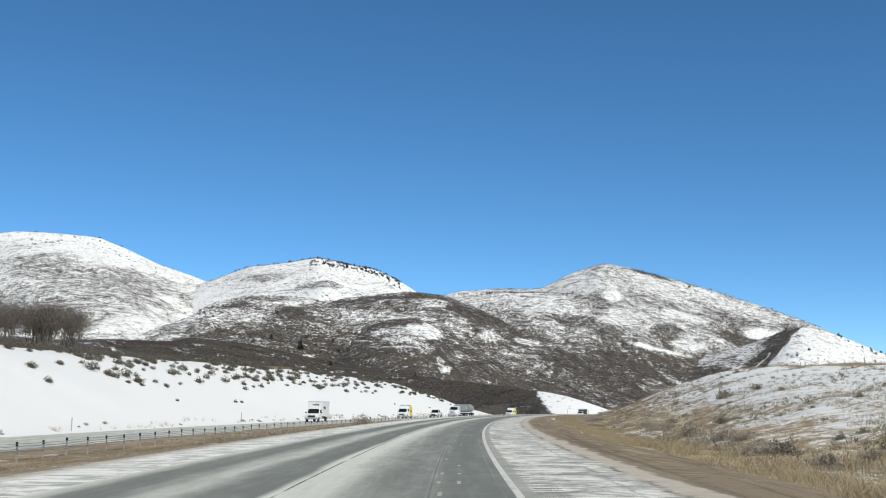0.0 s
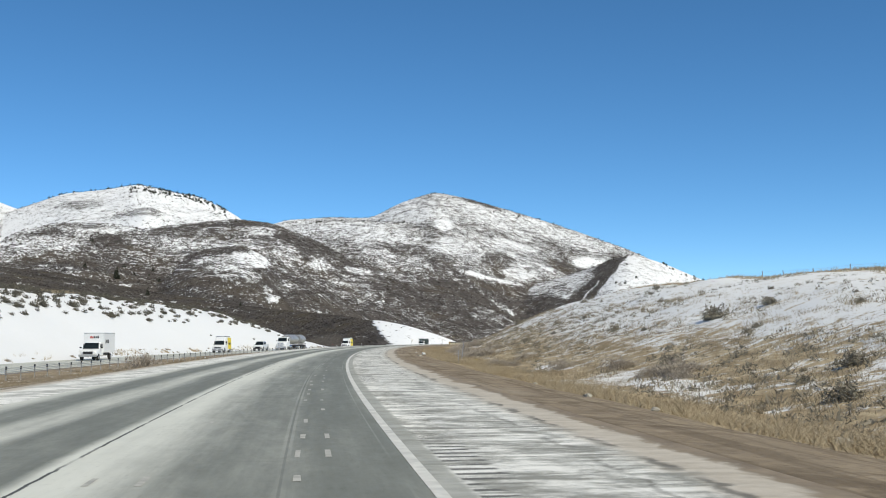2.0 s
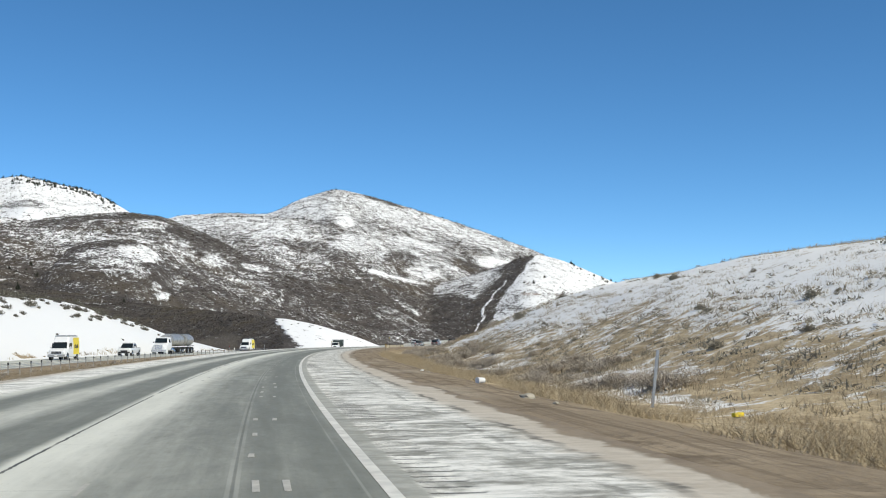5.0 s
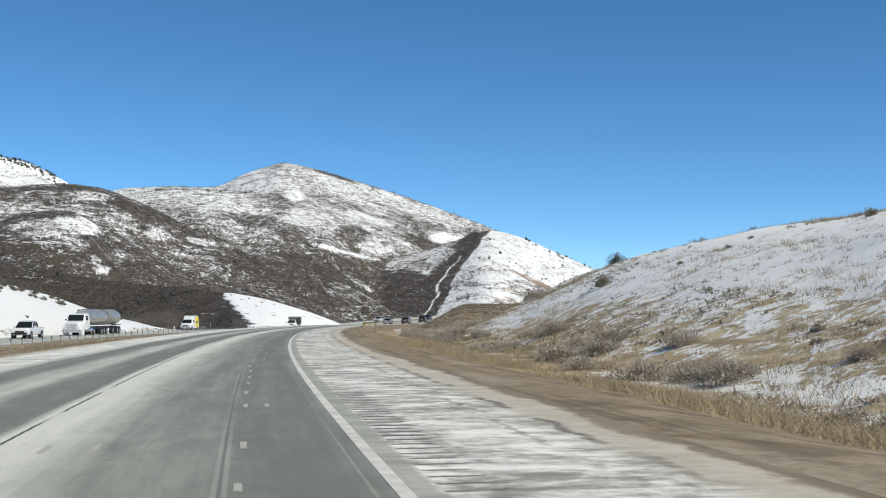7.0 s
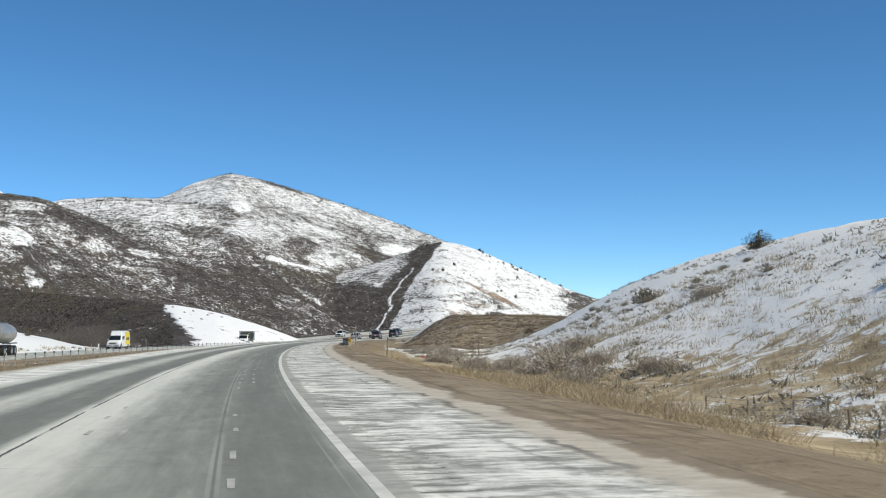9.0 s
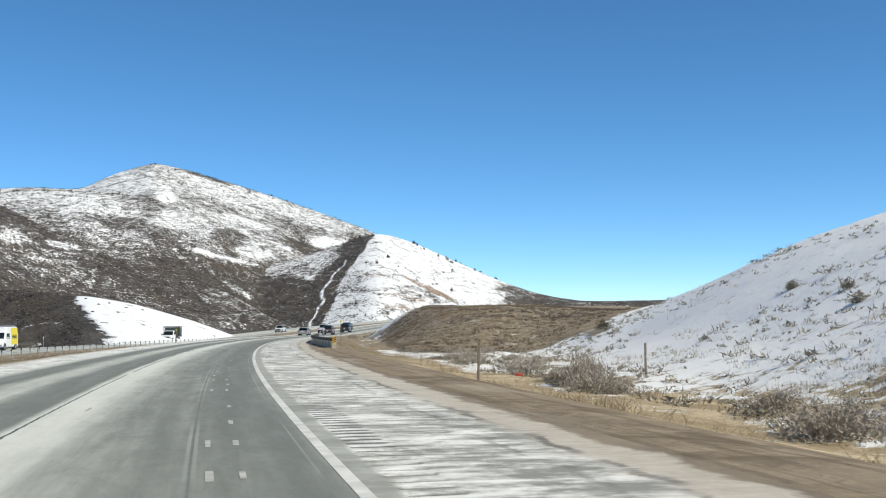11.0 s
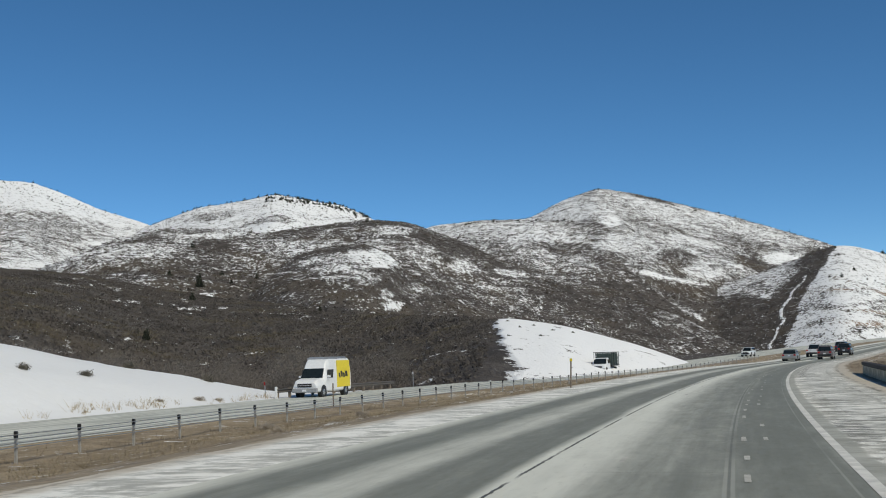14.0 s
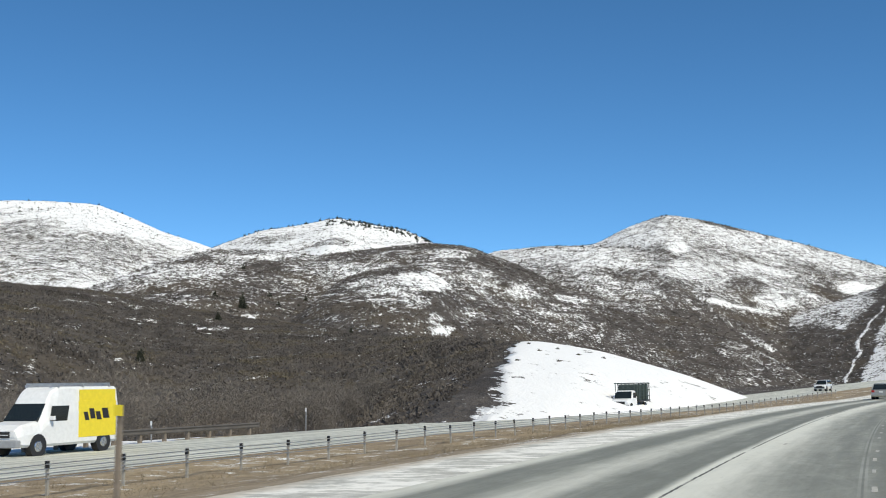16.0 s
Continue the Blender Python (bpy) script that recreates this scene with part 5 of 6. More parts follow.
T = []
for hill, n, a0, a1, r0, r1, sz, k, thin in (("scrub_slope", 70000, -5, 25, 170, 720, 1.7, 10, 0.3), ("front_ridge", 40000, -15, 26, 450, 1500, 2.6, 8, 0.9), ("knoll", 9000, -3, 8, 520, 1120, 2.2, 7, 0.85),
                                             ("shoulder", 16000, -19, 3, 1000, 1950, 3.2, 7, 0.8), ("white_hill", 3500, -19, -12, 900, 1600, 3.2, 7, 0.97), ("main_peak", 14000, -20, 2, 1600, 2350, 3.4, 5, 0.75),
                                             ("far_left", 9000, 11, 27, 1700, 2700, 4.0, 4, 0.78), ("mid_peak", 9000, 0, 15, 1500, 2350, 3.8, 4, 0.82), ("snow_cut", 6000, -5, 2, 150, 330, 0.9, 11, 1.0)):
    x, y, z, snow, az, r = spread(hill, n, a0, a1, r0, r1)
    keep = RNG.random(len(x)) > snow * thin
    x, y, z, r = x[keep], y[keep], z[keep], r[keep]
    T.append(clumps(x, y, z, sz * (0.45 + 0.9 * RNG.random(len(x)) ** 1.5), k, 0.07 if hill in ("scrub_slope", "snow_cut") else 0.13, 0.2 if hill == "scrub_slope" else 0.36))
tagged(new("scrub", tri_mesh("scrub", np.concatenate(T), SCRUB)), "leafless brown scrub oak covering the hillsides", "scrub", kind="stuff")

T = []
for hill, n, a0, a1, r0, r1, lim in (("mid_peak", 1900, 2.6, 7.6, 2120, 2345, 250), ("mid_peak", 300, 7.5, 12, 2290, 2340, 26), ("far_left", 300, 15, 22, 2380, 2680, 60), ("white_hill", 300, -24, -18.5, 1300, 1575, 26), ("white_hill", 400, -29, -21, 1520, 1575, 46),
                                     ("main_peak", 300, -20, -8, 2200, 2330, 34), ("shoulder", 120, -9, -2, 1850, 1895, 22), ("front_ridge", 200, 0, 12, 900, 1400, 14)):
    x, y, z, snow, az, r = spread(hill, n, a0, a1, r0, r1)
    for xx, yy, zz, rr in list(zip(x, y, z, r))[:lim]:
        h = (3.0 if hill == "mid_peak" else 2.0) + 3.2 * RNG.random() ** 1.5
        t = leafy(60, 0.5 * h, h, 0.2 * h, int(RNG.integers(9999)), 0.2, 0.4)
        T.append(t + np.array([xx, yy, zz - 0.4]))
tagged(new("conifers", tri_mesh("conifers", np.concatenate(T), PINE)), "small dark conifers dotted over snowy ridges", "trees", kind="stuff")
for az, r, h in ((9.95, 856, 11.0), (9.55, 560, 5.0), (3.81, 527, 3.0), (7.53, 1005, 5.0), (10.5, 384, 4.5)):
    x, y, z, _, _, _ = wide_land(np.array([az]), np.array([float(r)]))
    thing = tagged(new("conifer"), "single dark conifer above the leafless brown scrub", "tree", "lone conifers")
    thing.matrix_basis = pose(float(x[0]), float(y[0]), float(z[0]) - 0.2)
    t = leafy(700, 0.36 * h, h, 0.075 * h, int(r), 0.2, 0.4)
    t[:, :, :2] *= 1 - 0.6 * np.clip(t[:, :, 2:] / h, 0, 1)
    part("crown", tri_mesh("crown", t, PINE), thing)
    part("trunk", rod_mesh("trunk", (0, 0, -0.3), (0, 0, 0.7 * h), 0.03 * h, RUSTW, 6, 0.01 * h), thing)


# ---- vehicles: y points forward, the origin lies on the ground under the middle ----
def wheel(parent, x, y, r, w=0.22, rim=None):
    side = 1 if x > 0 else -1
    bm = bmesh.new()
    bmesh.ops.create_cone(bm, cap_ends=True, segments=20, radius1=r, radius2=r, depth=w, matrix=Matrix.Rotation(math.pi / 2, 4, "Y"))
    bmesh.ops.bevel(bm, geom=[e for e in bm.edges if e.is_boundary or abs(e.calc_face_angle(0)) > 1], offset=0.035, segments=2, affect="EDGES")
    t = part("tyre", bm_mesh("tyre", bm, RUBBER), parent, at=pose(x, y, r))
    bm = bmesh.new()
    bmesh.ops.create_cone(bm, cap_ends=True, segments=16, radius1=r * 0.62, radius2=r * 0.5, depth=0.03, matrix=Matrix.Translation((side * (w / 2 + 0.006), 0, 0)) @ Matrix.Rotation(side * math.pi / 2, 4, "Y"))
    part("rim", bm_mesh("rim", bm, rim or CHROME), t, "round metal wheel rim")


def lamps(thing, W, y, z, m, name, w=0.24, h=0.16):
    for sx in (-1, 1):
        part(name, box_mesh(name, sx * (W - 0.06) - w / 2 - sx * w / 2, sx * (W - 0.06) + w / 2 - sx * w / 2, y - 0.03, y + 0.03, z, z + h, m, 0.015), thing)


def mirrors(thing, W, y, z, m):
    for sx in (-1, 1):
        part("side_mirror", box_mesh("side_mirror", sx * (W + 0.12) - 0.11, sx * (W + 0.12) + 0.11, y - 0.06, y + 0.06, z, z + 0.17, m, 0.035), thing)


def car(label, colour, L=4.8, W=1.85, H=1.48, style="sedan", group="", rack=False):
    """A passenger car, crossover or pickup."""
    names = {"sedan": "car", "suv": "suv", "pickup": "pickup_truck"}
    thing = empty(names[style], label, {"sedan": "car", "suv": "suv", "pickup": "pickup"}[style], group)
    w, h, belt, g = W / 2, L / 2, H * 0.62, 0.2
    up = 0.0 if style == "sedan" else 0.12
    hood = belt - 0.06
    if style == "sedan":
        body = [ring(-h, w - .12, w - .18, .34, belt - .18), ring(-h + .1, w - .04, w - .1, .24, belt - .03), ring(-h + .9, w, w - .06, .2, belt), ring(0, w, w - .05, .2, belt), ring(h - 1.4, w, w - .06, .2, hood), ring(h - .4, w - .04, w - .12, .22, hood - .1), ring(h, w - .16, w - .26, .3, hood - .26)]
        cab = (-h + .55, -h + 1.15, h - 2.2, h - 1.35)
    elif style == "suv":
        body = [ring(-h, w - .08, w - .12, .4, belt), ring(-h + .12, w - .02, w - .05, .3, belt + .02), ring(0, w, w - .04, .28, belt), ring(h - 1.3, w, w - .05, .28, hood), ring(h - .3, w - .04, w - .12, .3, hood - .06), ring(h, w - .14, w - .2, .38, hood - .26)]
        cab = (-h + .1, -h + .38, h - 2.0, h - 1.25)
    else:
        body = [ring(-h, w - .06, w - .06, .5, belt), ring(-h + 1.9, w, w - .02, .4, belt), ring(0.3, w, w - .03, .38, belt), ring(h - 1.3, w, w - .04, .38, hood + .04), ring(h - .15, w - .02, w - .1, .4, hood), ring(h, w - .1, w - .16, .45, hood - .2)]
        cab = (-h + 2.0, -h + 2.2, h - 2.25, h - 1.45)
    part("body", loft_mesh("body", body, colour), thing)
    y0, y1, y2, y3 = cab
    tw = w - 0.26
    part("window_glass", loft_mesh("window_glass", [ring(y0, w - .1, w - .12, belt - .05, belt + .02, .02), ring(y1, w - .1, tw, belt - .05, H - .06, .03), ring(y2, w - .1, tw, belt - .05, H - .06, .03), ring(y3, w - .1, w - .12, belt - .05, belt + .02, .02)], GLASS), thing, "dark tinted window glass")
    part("roof", loft_mesh("roof", [ring(y1 - .05, tw + .01, tw - .05, H - .1, H - .02, .03), ring((y1 + y2) / 2, tw + .02, tw - .06, H - .1, H, .03), ring(y2 + .05, tw + .01, tw - .05, H - .1, H - .03, .03)], colour), thing)
    for sx in (-1, 1):
        for a, b in ((y0, y1), ((y1 + y2) / 2, (y1 + y2) / 2 - .03), (y3, y2)):
            pa, pb = Vector((sx * (w - .09), a, belt - .02)), Vector((sx * (tw + .015), b, H - .08))
            part("pillar", rod_mesh("pillar", pa, pb, .055, colour, 6, .045), thing)
    wr = .33 if style == "sedan" else .38
    for sx in (-1, 1):
        for y in (-h + .95, h - .95):
            wheel(thing, sx * (w - .1), y, wr)
            part("wheel_arch", rod_mesh("wheel_arch", (sx * (w - .3), y, wr + .02), (sx * (w + .008), y, wr + .02), wr + .07, BLACK, 18), thing)
    part("rear_bumper", box_mesh("rear_bumper", -w + .12, w - .12, -h - .07, -h + .1, .34 + up, .56 + up, BLACK if style != "sedan" else colour, .04), thing)
    part("front_bumper", box_mesh("front_bumper", -w + .16, w - .16, h - .1, h + .06, .32 + up, .52 + up, BLACK, .04), thing)
    part("grille", box_mesh("grille", -w * .5, w * .5, h - .03, h + .025, .52 + up, .70 + up, BLACK, .02), thing)
    lamps(thing, w - .05, -h - .02, belt - .26, REDLAMP, "tail_lamp", .26, .2)
    lamps(thing, w - .12, h - .08, .58 + up, WHITELAMP, "head_lamp", .3, .15)
    part("number_plate", box_mesh("number_plate", -.16, .16, -h - .085, -h - .06, .62 + up * .5, .77 + up * .5, WHITEP), thing, "plain pale plate")
    mirrors(thing, w - .02, y3 - .25, belt, colour)
    part("rear_window", loft_mesh("rear_window", [ring(y0 - .012, w - .22, w - .24, belt + .03, belt + .05, .01), ring(y1 - .06, w - .24, tw - .08, H - .16, H - .12, .01)], GLASS), thing)
    if style == "pickup":
        part("bed", box_mesh("bed", -w + .1, w - .1, -h + .08, -h + 1.85, belt - .02, belt + .012, BLACK, .01), thing, "dark open cargo bed")
    if rack:
        for y in (y1 + .3, y2 - .1):
            part("roof_bar", box_mesh("roof_bar", -tw, tw, y - .02, y + .02, H + .01, H + .05, BLACK), thing)
    return thing


def van(label, group, livery):
    """A high-roofed cargo van with a snub bonnet."""
    thing = empty("van", label, "van", group)
    white = WHITEP
    part("body", loft_mesh("body", [ring(-3.0, .94, .80, .42, 2.62, .1), ring(-2.9, 1.0, .86, .35, 2.68, .1), ring(.7, 1.0, .86, .35, 2.68, .1), ring(1.05, 1.0, .80, .35, 2.5, .1), ring(1.85, 1.0, .86, .35, 1.36, .1), ring(2.75, .98, .88, .36, 1.22, .1), ring(3.05, .9, .8, .42, 1.02, .1)], white), thing)
    part("windscreen", mesh_of("windscreen", [(-.83, 1.93, 1.36), (.83, 1.93, 1.36), (.76, 1.42, 2.02), (-.76, 1.42, 2.02), (-.83, 1.86, 1.30), (.83, 1.86, 1.30), (.76, 1.30, 2.02), (-.76, 1.30, 2.02)], [(0, 1, 2, 3), (4, 7, 6, 5), (0, 4, 5, 1), (1, 5, 6, 2), (2, 6, 7, 3), (3, 7, 4, 0)], GLASS), thing, "large dark windscreen")
    for sx in (-1, 1):
        part("side_window", box_mesh("side_window", sx * .985 - .02, sx * .985 + .02, .35, 1.35, 1.32, 1.92, GLASS, .01, -.12), thing)
        part("side_panel", box_mesh("side_panel", sx * 1.0 - .012, sx * 1.0 + .012, -2.75, -.35, .62, 2.1, livery, .005), thing, "yellow painted side panel" if livery is YELLOWP else "")
        part("upper_panel", box_mesh("upper_panel", sx * .945 - .02, sx * .945 + .02, -2.75, -.45, 2.09, 2.55, livery, .005), thing)
        for k, (a, b, z) in enumerate(((-2.3, -1.9, 1.35), (-1.8, -1.5, 1.3), (-1.4, -1.1, 1.35), (-1.0, -.75, 1.3))):
            part("lettering_bar", box_mesh("lettering_bar", sx * 1.016 - .006, sx * 1.016 + .006, a, b, z, z + .42 - .08 * (k % 2), BLACK, 0, .12), thing, "dark slanted lettering bar")
    for k in range(4):
        part("lettering_bar", box_mesh("lettering_bar", -.42 + k * .22, -.28 + k * .22, 1.16, 1.19, 2.16, 2.34, BLACK, 0, -.06), thing, "dark slanted lettering bar")
    part("grille", box_mesh("grille", -.55, .55, 3.0, 3.09, .74, .98, BLACK, .02), thing)
    part("grille_bar", box_mesh("grille_bar", -.5, .5, 3.085, 3.10, .84, .87, CHROME), thing)
    part("front_bumper", box_mesh("front_bumper", -.95, .95, 2.9, 3.16, .36, .66, plain("grey_bumper", (.30, .31, .33), .5), .05), thing)
    part("rear_bumper", box_mesh("rear_bumper", -.9, .9, -3.15, -2.95, .4, .6, BLACK, .04), thing)
    part("number_plate", box_mesh("number_plate", -.16, .16, 3.155, 3.175, .44, .58, WHITEP), thing, "plain pale plate")
    lamps(thing, .86, 3.04, .76, WHITELAMP, "head_lamp", .26, .22)
    mirrors(thing, 1.0, 1.35, 1.36, white)
    for x in (-.6, .6):
        part("rack_rail", box_mesh("rack_rail", x - .03, x + .03, -2.8, .9, 2.78, 2.83, GALV), thing)
    for y in (-2.5, -.8, .7):
        part("rack_bar", box_mesh("rack_bar", -.85, .85, y - .03, y + .03, 2.66, 2.78, GALV), thing)
    for sx in (-1, 1):
        for y in (-1.95, 2.0):
            wheel(thing, sx * .88, y, .38, .24)
            part("wheel_arch", rod_mesh("wheel_arch", (sx * .7, y, .4), (sx * 1.006, y, .4), .46, BLACK, 18), thing)
    return thing


def truck_cab(thing, w, y0, colour, h=1.95):
    """A bonneted cab from y0 forward."""
    part("cab", loft_mesh("cab", [ring(y0, w, w - .16, .5, h), ring(y0 + .9, w, w - .16, .5, h), ring(y0 + 1.55, w, w - .08, .5, 1.3), ring(y0 + 2.5, w - .03, w - .12, .5, 1.2), ring(y0 + 2.7, w - .1, w - .2, .55, 1.05)], colour), thing)
    part("windscreen", mesh_of("windscreen", [(-w + .12, y0 + 1.60, 1.32), (w - .12, y0 + 1.60, 1.32), (w - .22, y0 + 1.08, h - .10), (-w + .22, y0 + 1.08, h - .10), (-w + .12, y0 + 1.5, 1.28), (w - .12, y0 + 1.5, 1.28), (w - .22, y0 + .98, h - .10), (-w + .22, y0 + .98, h - .10)], [(0, 1, 2, 3), (4, 7, 6, 5), (0, 4, 5, 1), (1, 5, 6, 2), (2, 6, 7, 3), (3, 7, 4, 0)], GLASS), thing, "dark windscreen")
    for sx in (-1, 1):
        part("side_window", box_mesh("side_window", sx * (w - .03) - .03, sx * (w - .03) + .03, y0 + .2, y0 + 1.1, 1.3, h - .22, GLASS, .01, -.1), thing)
    part("grille", box_mesh("grille", -w * .55, w * .55, y0 + 2.66, y0 + 2.75, .72, 1.0, BLACK, .02), thing)
    part("front_bumper", box_mesh("front_bumper", -w, w, y0 + 2.6, y0 + 2.82, .42, .68, plain("bumper_grey", (.34, .35, .36), .45), .04), thing)
    lamps(thing, w - .08, y0 + 2.68, .78, WHITELAMP, "head_lamp", .26, .2)
    mirrors(thing, w + .08, y0 + 1.35, 1.35, BLACK)


def box_truck(label):
    thing = empty("box_truck", label, "truck")
    truck_cab(thing, .98, .9, WHITEP, 2.05)
    part("cargo_box", box_mesh("cargo_box", -1.12, 1.12, -3.4, 1.25, .85, 3.05, WHITEP, .03), thing, "plain white cargo box")
    part("roof_edge", box_mesh("roof_edge", -1.14, 1.14, -3.42, 1.27, 3.0, 3.07, GALV, .02), thing)
    part("chassis", box_mesh("chassis", -.5, .5, -3.3, 2.6, .5, .84, BLACK), thing)
    for k, m in enumerate((BLACK, BLACK, BLACK, REDLAMP, REDLAMP)):
        part("logo_bar", box_mesh("logo_bar", -.55 + k * .2, -.40 + k * .2, 1.252, 1.262, 2.45, 2.72 - .05 * (k % 2), m), thing, "coloured logo bar")
    for k in range(3):
        part("logo_bar", box_mesh("logo_bar", -1.135, -1.121, -.8 + k * .5, -.45 + k * .5, 1.9, 2.3, BLACK), thing, "dark logo bar")
    for sx in (-1, 1):
        for y in (-2.0, 2.75):
            wheel(thing, sx * .88, y, .38, .26)
    return thing


def stake_truck(label):
    thing = empty("stake_truck", label, "truck")
    truck_cab(thing, 1.0, .7, WHITEP, 2.1)
    part("bed", box_mesh("bed", -1.2, 1.2, -3.4, .6, .95, 1.1, BLACK, .02), thing, "flat cargo bed")
    green = plain("dark_green_load", (.05, .07, .065), .7, vary=.4)
    part("load", box_mesh("load", -1.05, 1.05, -3.2, .4, 1.104, 2.72, green, .08), thing, "dark stacked load")
    for y in (-3.3, -2.1, -.9, .3):
        for sx in (-1, 1):
            part("stake", box_mesh("stake", sx * 1.12 - .04, sx * 1.12 + .04, y - .04, y + .04, 1.1, 2.85, green), thing)
    for z in (1.5, 2.1, 2.75):
        for sx in (-1, 1):
            part("side_rail", box_mesh("side_rail", sx * 1.17 - .03, sx * 1.17 + .03, -3.35, .4, z, z + .08, green), thing)
    for y in (-3.3, .3, 1.6):
        part("rack_bar", box_mesh("rack_bar", -1.1, 1.1, y - .04, y + .04, 2.78, 2.88, green), thing)
    for sx in (-1, 1):
        part("rack_rail", box_mesh("rack_rail", sx * 1.0 - .03, sx * 1.0 + .03, .3, 1.7, 2.8, 2.87, green), thing)
        part("rack_leg", box_mesh("rack_leg", sx * 1.0 - .03, sx * 1.0 + .03, 1.55, 1.62, 2.0, 2.8, green), thing)
    part("chassis", box_mesh("chassis", -.5, .5, -3.3, 2.6, .5, .9, BLACK), thing)
    for sx in (-1, 1):
        for y in (-2.2, 2.6):
            wheel(thing, sx * .9, y, .42, .3)
    return thing


def tank_mesh(name, y0, y1, w, z0, z1, material):
    bm = bmesh.new()
    bmesh.ops.create_cone(bm, cap_ends=True, segments=28, radius1=1, radius2=1, depth=1, matrix=Matrix.Rotation(-math.pi / 2, 4, "X"))
    bmesh.ops.bevel(bm, geom=[e for e in bm.edges if e.calc_face_angle(0) > 1], offset=.09, segments=3, affect="EDGES")
    for v in bm.verts:
        v.co = Vector((v.co.x * w, (y0 + y1) / 2 + v.co.y * (y1 - y0), (z0 + z1) / 2 + v.co.z * (z1 - z0) / 2))
    return bm_mesh(name, bm, material)


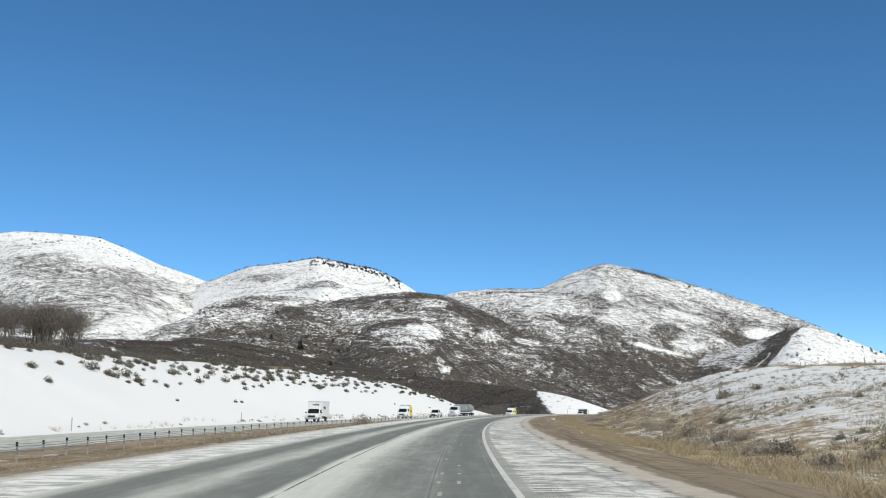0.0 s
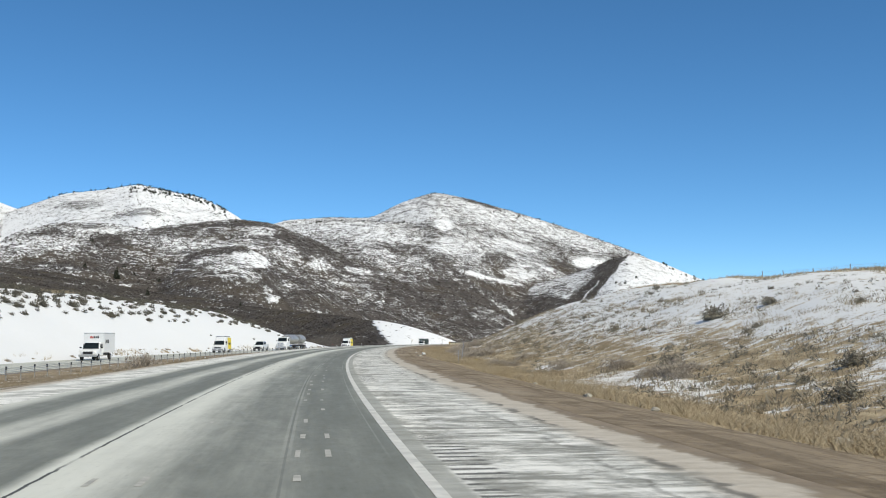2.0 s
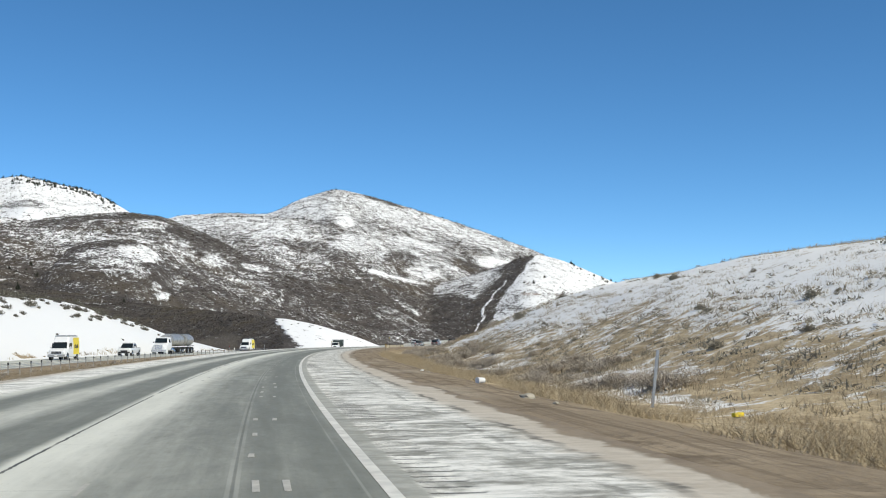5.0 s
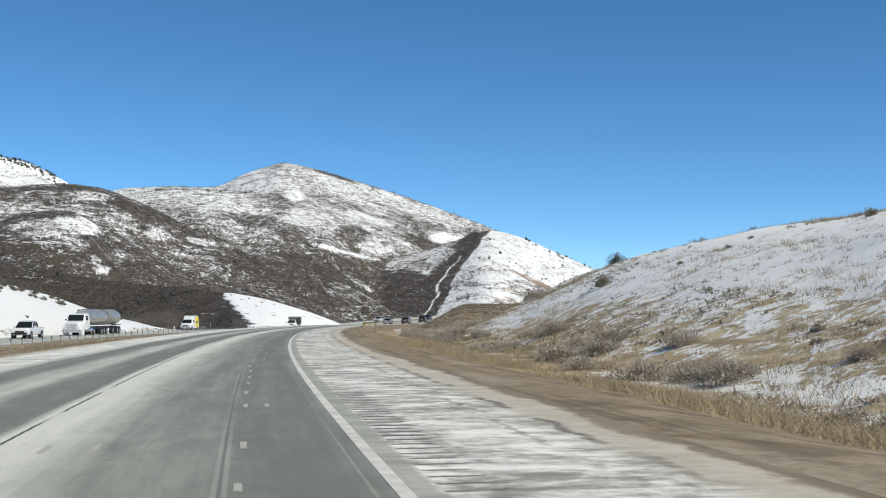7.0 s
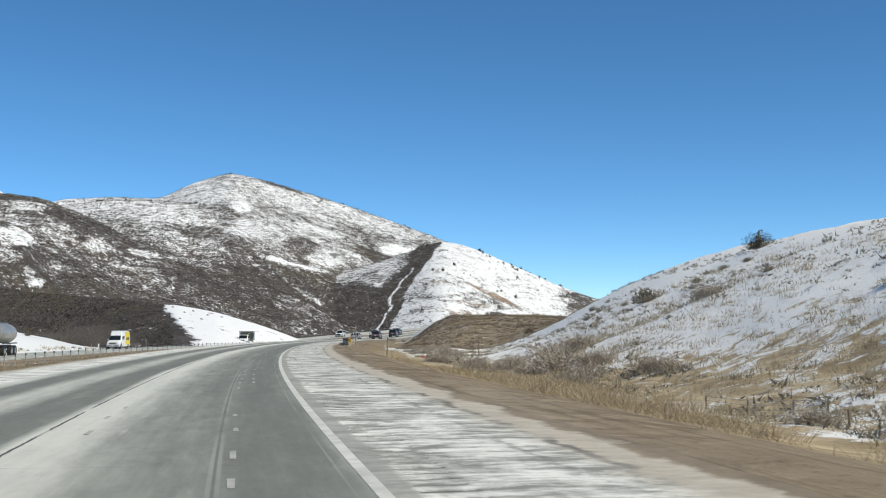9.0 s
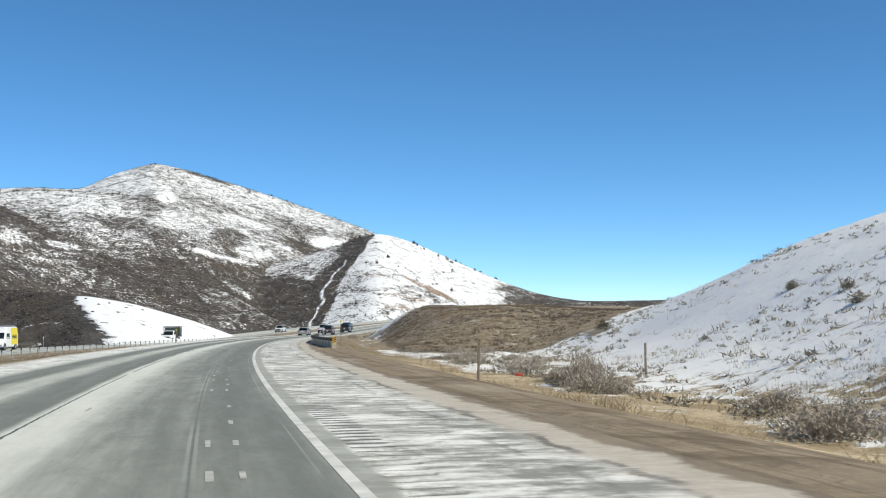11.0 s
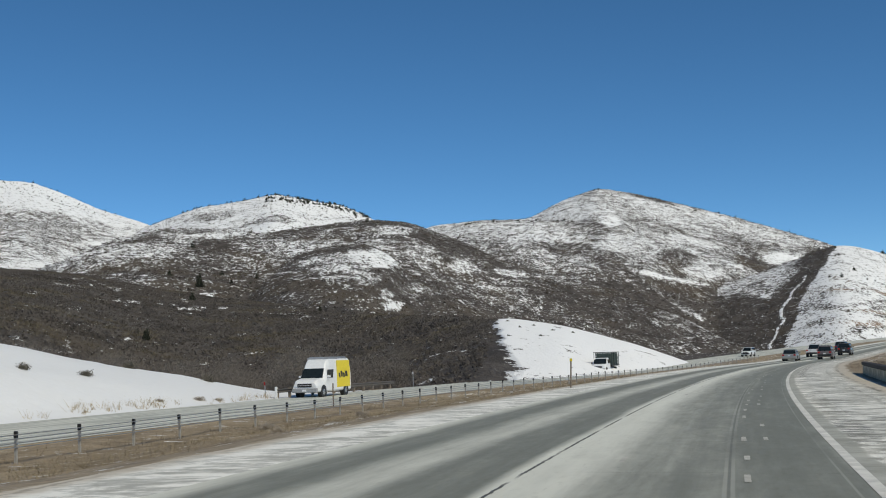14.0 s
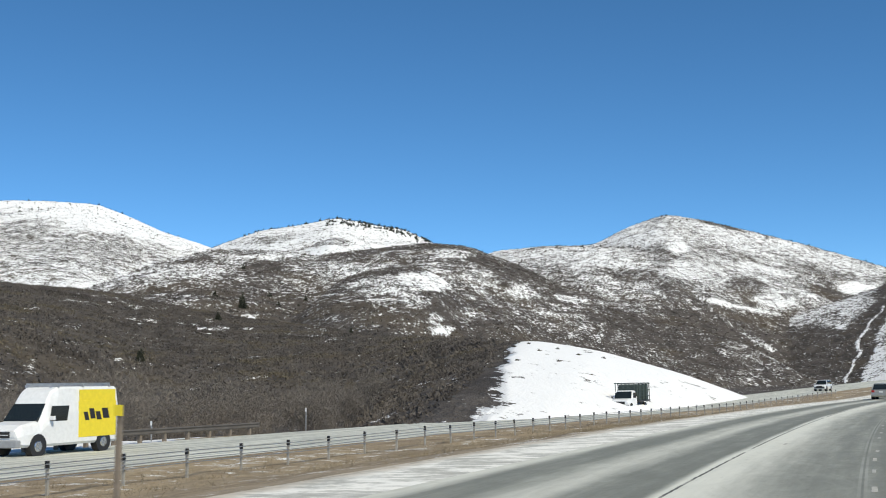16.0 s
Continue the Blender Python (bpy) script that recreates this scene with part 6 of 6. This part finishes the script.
def tanker(label):
    thing = empty("tanker_truck", label, "truck")
    tankm = plain("dull_tank_metal", (.50, .48, .45), .35, .6, vary=.2, scale=1.2)
    white = WHITEP
    part("cab", loft_mesh("cab", [ring(6.3, 1.15, 1.0, .7, 2.75), ring(8.0, 1.15, 1.0, .7, 2.75), ring(8.5, 1.12, .98, .7, 1.85), ring(9.9, 1.0, .8, .7, 1.65), ring(10.15, .9, .7, .75, 1.5)], white), thing, "white bonneted cab")
    part("windscreen", mesh_of("windscreen", [(-.95, 8.56, 1.88), (.95, 8.56, 1.88), (.9, 8.12, 2.6), (-.9, 8.12, 2.6), (-.95, 8.4, 1.88), (.95, 8.4, 1.88), (.9, 7.98, 2.6), (-.9, 7.98, 2.6)], [(0, 1, 2, 3), (4, 7, 6, 5), (0, 4, 5, 1), (1, 5, 6, 2), (2, 6, 7, 3), (3, 7, 4, 0)], GLASS), thing)
    part("grille", box_mesh("grille", -.6, .6, 10.1, 10.2, .85, 1.5, CHROME, .03), thing, "tall chrome grille")
    part("front_bumper", box_mesh("front_bumper", -1.15, 1.15, 10.05, 10.35, .42, .75, CHROME, .04), thing)
    lamps(thing, 1.02, 10.05, .95, WHITELAMP, "head_lamp", .26, .2)
    for sx in (-1, 1):
        part("side_window", box_mesh("side_window", sx * 1.1 - .03, sx * 1.1 + .03, 7.1, 7.95, 1.85, 2.45, GLASS, .01), thing)
        part("fuel_tank", rod_mesh("fuel_tank", (sx * .95, 5.0, .75), (sx * .95, 6.8, .75), .3, CHROME, 16), thing)
        part("fender", rod_mesh("fender", (sx * .75, 9.2, .6), (sx * 1.16, 9.2, .6), .62, white, 18), thing)
    mirrors(thing, 1.2, 8.0, 1.9, BLACK)
    part("tank", tank_mesh("tank", -2.6, 5.9, 1.18, 1.25, 3.25, tankm), thing, "long dull metal tank")
    part("rear_tank", tank_mesh("rear_tank", -9.6, -4.2, 1.18, 1.25, 3.25, tankm), thing, "shorter dull metal tank")
    for y0, y1 in ((-2.3, 5.2), (-9.2, -4.6)):
        part("walkway", box_mesh("walkway", -.3, .3, y0, y1, 3.24, 3.34, GALV, .01), thing)
    for y in (-9.0, -7.2, -5.2, -1.4, .6, 2.6, 4.6):
        part("tank_band", tank_mesh("tank_band", y - .06, y + .06, 1.195, 1.235, 3.265, GALV), thing)
    part("chassis", box_mesh("chassis", -.5, .5, -9.6, 9.0, .75, 1.1, BLACK), thing)
    part("drawbar", box_mesh("drawbar", -.15, .15, -4.4, -2.4, .72, .9, BLACK), thing)
    for sx in (-1, 1):
        part("side_rail", box_mesh("side_rail", sx * 1.15 - .04, sx * 1.15 + .04, -9.3, -4.5, 1.2, 1.32, BLACK), thing)
        for y in (-8.8, -7.6, -5.2, -1.9, -.7, .5, 4.2, 5.5, 9.2):
            wheel(thing, sx * .95, y, .52, .42 if y < 9 else .3)
    return thing


SILVER, MAROON, BLACKCAR, BLUE, WHITECAR = paint("silver_paint", (.40, .40, .38), .5), paint("maroon_grey_paint", (.17, .13, .13), .4), paint("black_paint", (.022, .022, .025)), paint("dark_blue_paint", (.012, .03, .07)), paint("white_car_paint", (.72, .73, .74), 0.0)
AHEAD, ONCOMING = "traffic ahead", "oncoming traffic"
car("silver sedan driving on the grey road", SILVER, group=AHEAD).matrix_basis = on_road(440, -1.85)
car("maroon-grey suv with red tail lamps in the lane", MAROON, 4.7, 1.9, 1.75, "suv", AHEAD, True).matrix_basis = on_road(446, 1.9)
car("boxy black suv on the pale concrete road", BLACKCAR, 4.6, 1.9, 1.8, "suv", AHEAD).matrix_basis = on_road(472, 1.9)
car("white pickup truck driving on the grey road", WHITECAR, 5.6, 1.95, 1.85, "pickup", AHEAD).matrix_basis = on_road(466, -1.8)
car("dark blue suv with black mirrors on the road", BLUE, 4.8, 1.92, 1.7, "suv", AHEAD).matrix_basis = on_road(498, -1.8)


def oncoming(ob, s, d):
    ob.matrix_basis = on_road(s, d, float(low(s)), 180)


oncoming(box_truck("white box delivery truck on the opposite road"), 174, -26.9)
oncoming(van("white high-roof van with yellow sides before the snow bank", ONCOMING, YELLOWP), 240, -26.5)
oncoming(tanker("white tractor pulling two dull metal tanks"), 299, -26.9)
oncoming(car("white pickup truck on the opposite road", WHITECAR, 5.7, 1.98, 1.9, "pickup", ONCOMING), 272, -26.9)
oncoming(van("white high-roof van with yellow sides beside the guardrail", ONCOMING, YELLOWP), 363.0, -29.2)
oncoming(stake_truck("white stake truck with a dark green load rack"), 442, -27.0)
oncoming(car("white suv far along the opposite road", WHITECAR, 4.8, 1.95, 1.8, "suv", ONCOMING), 520, -23.2)
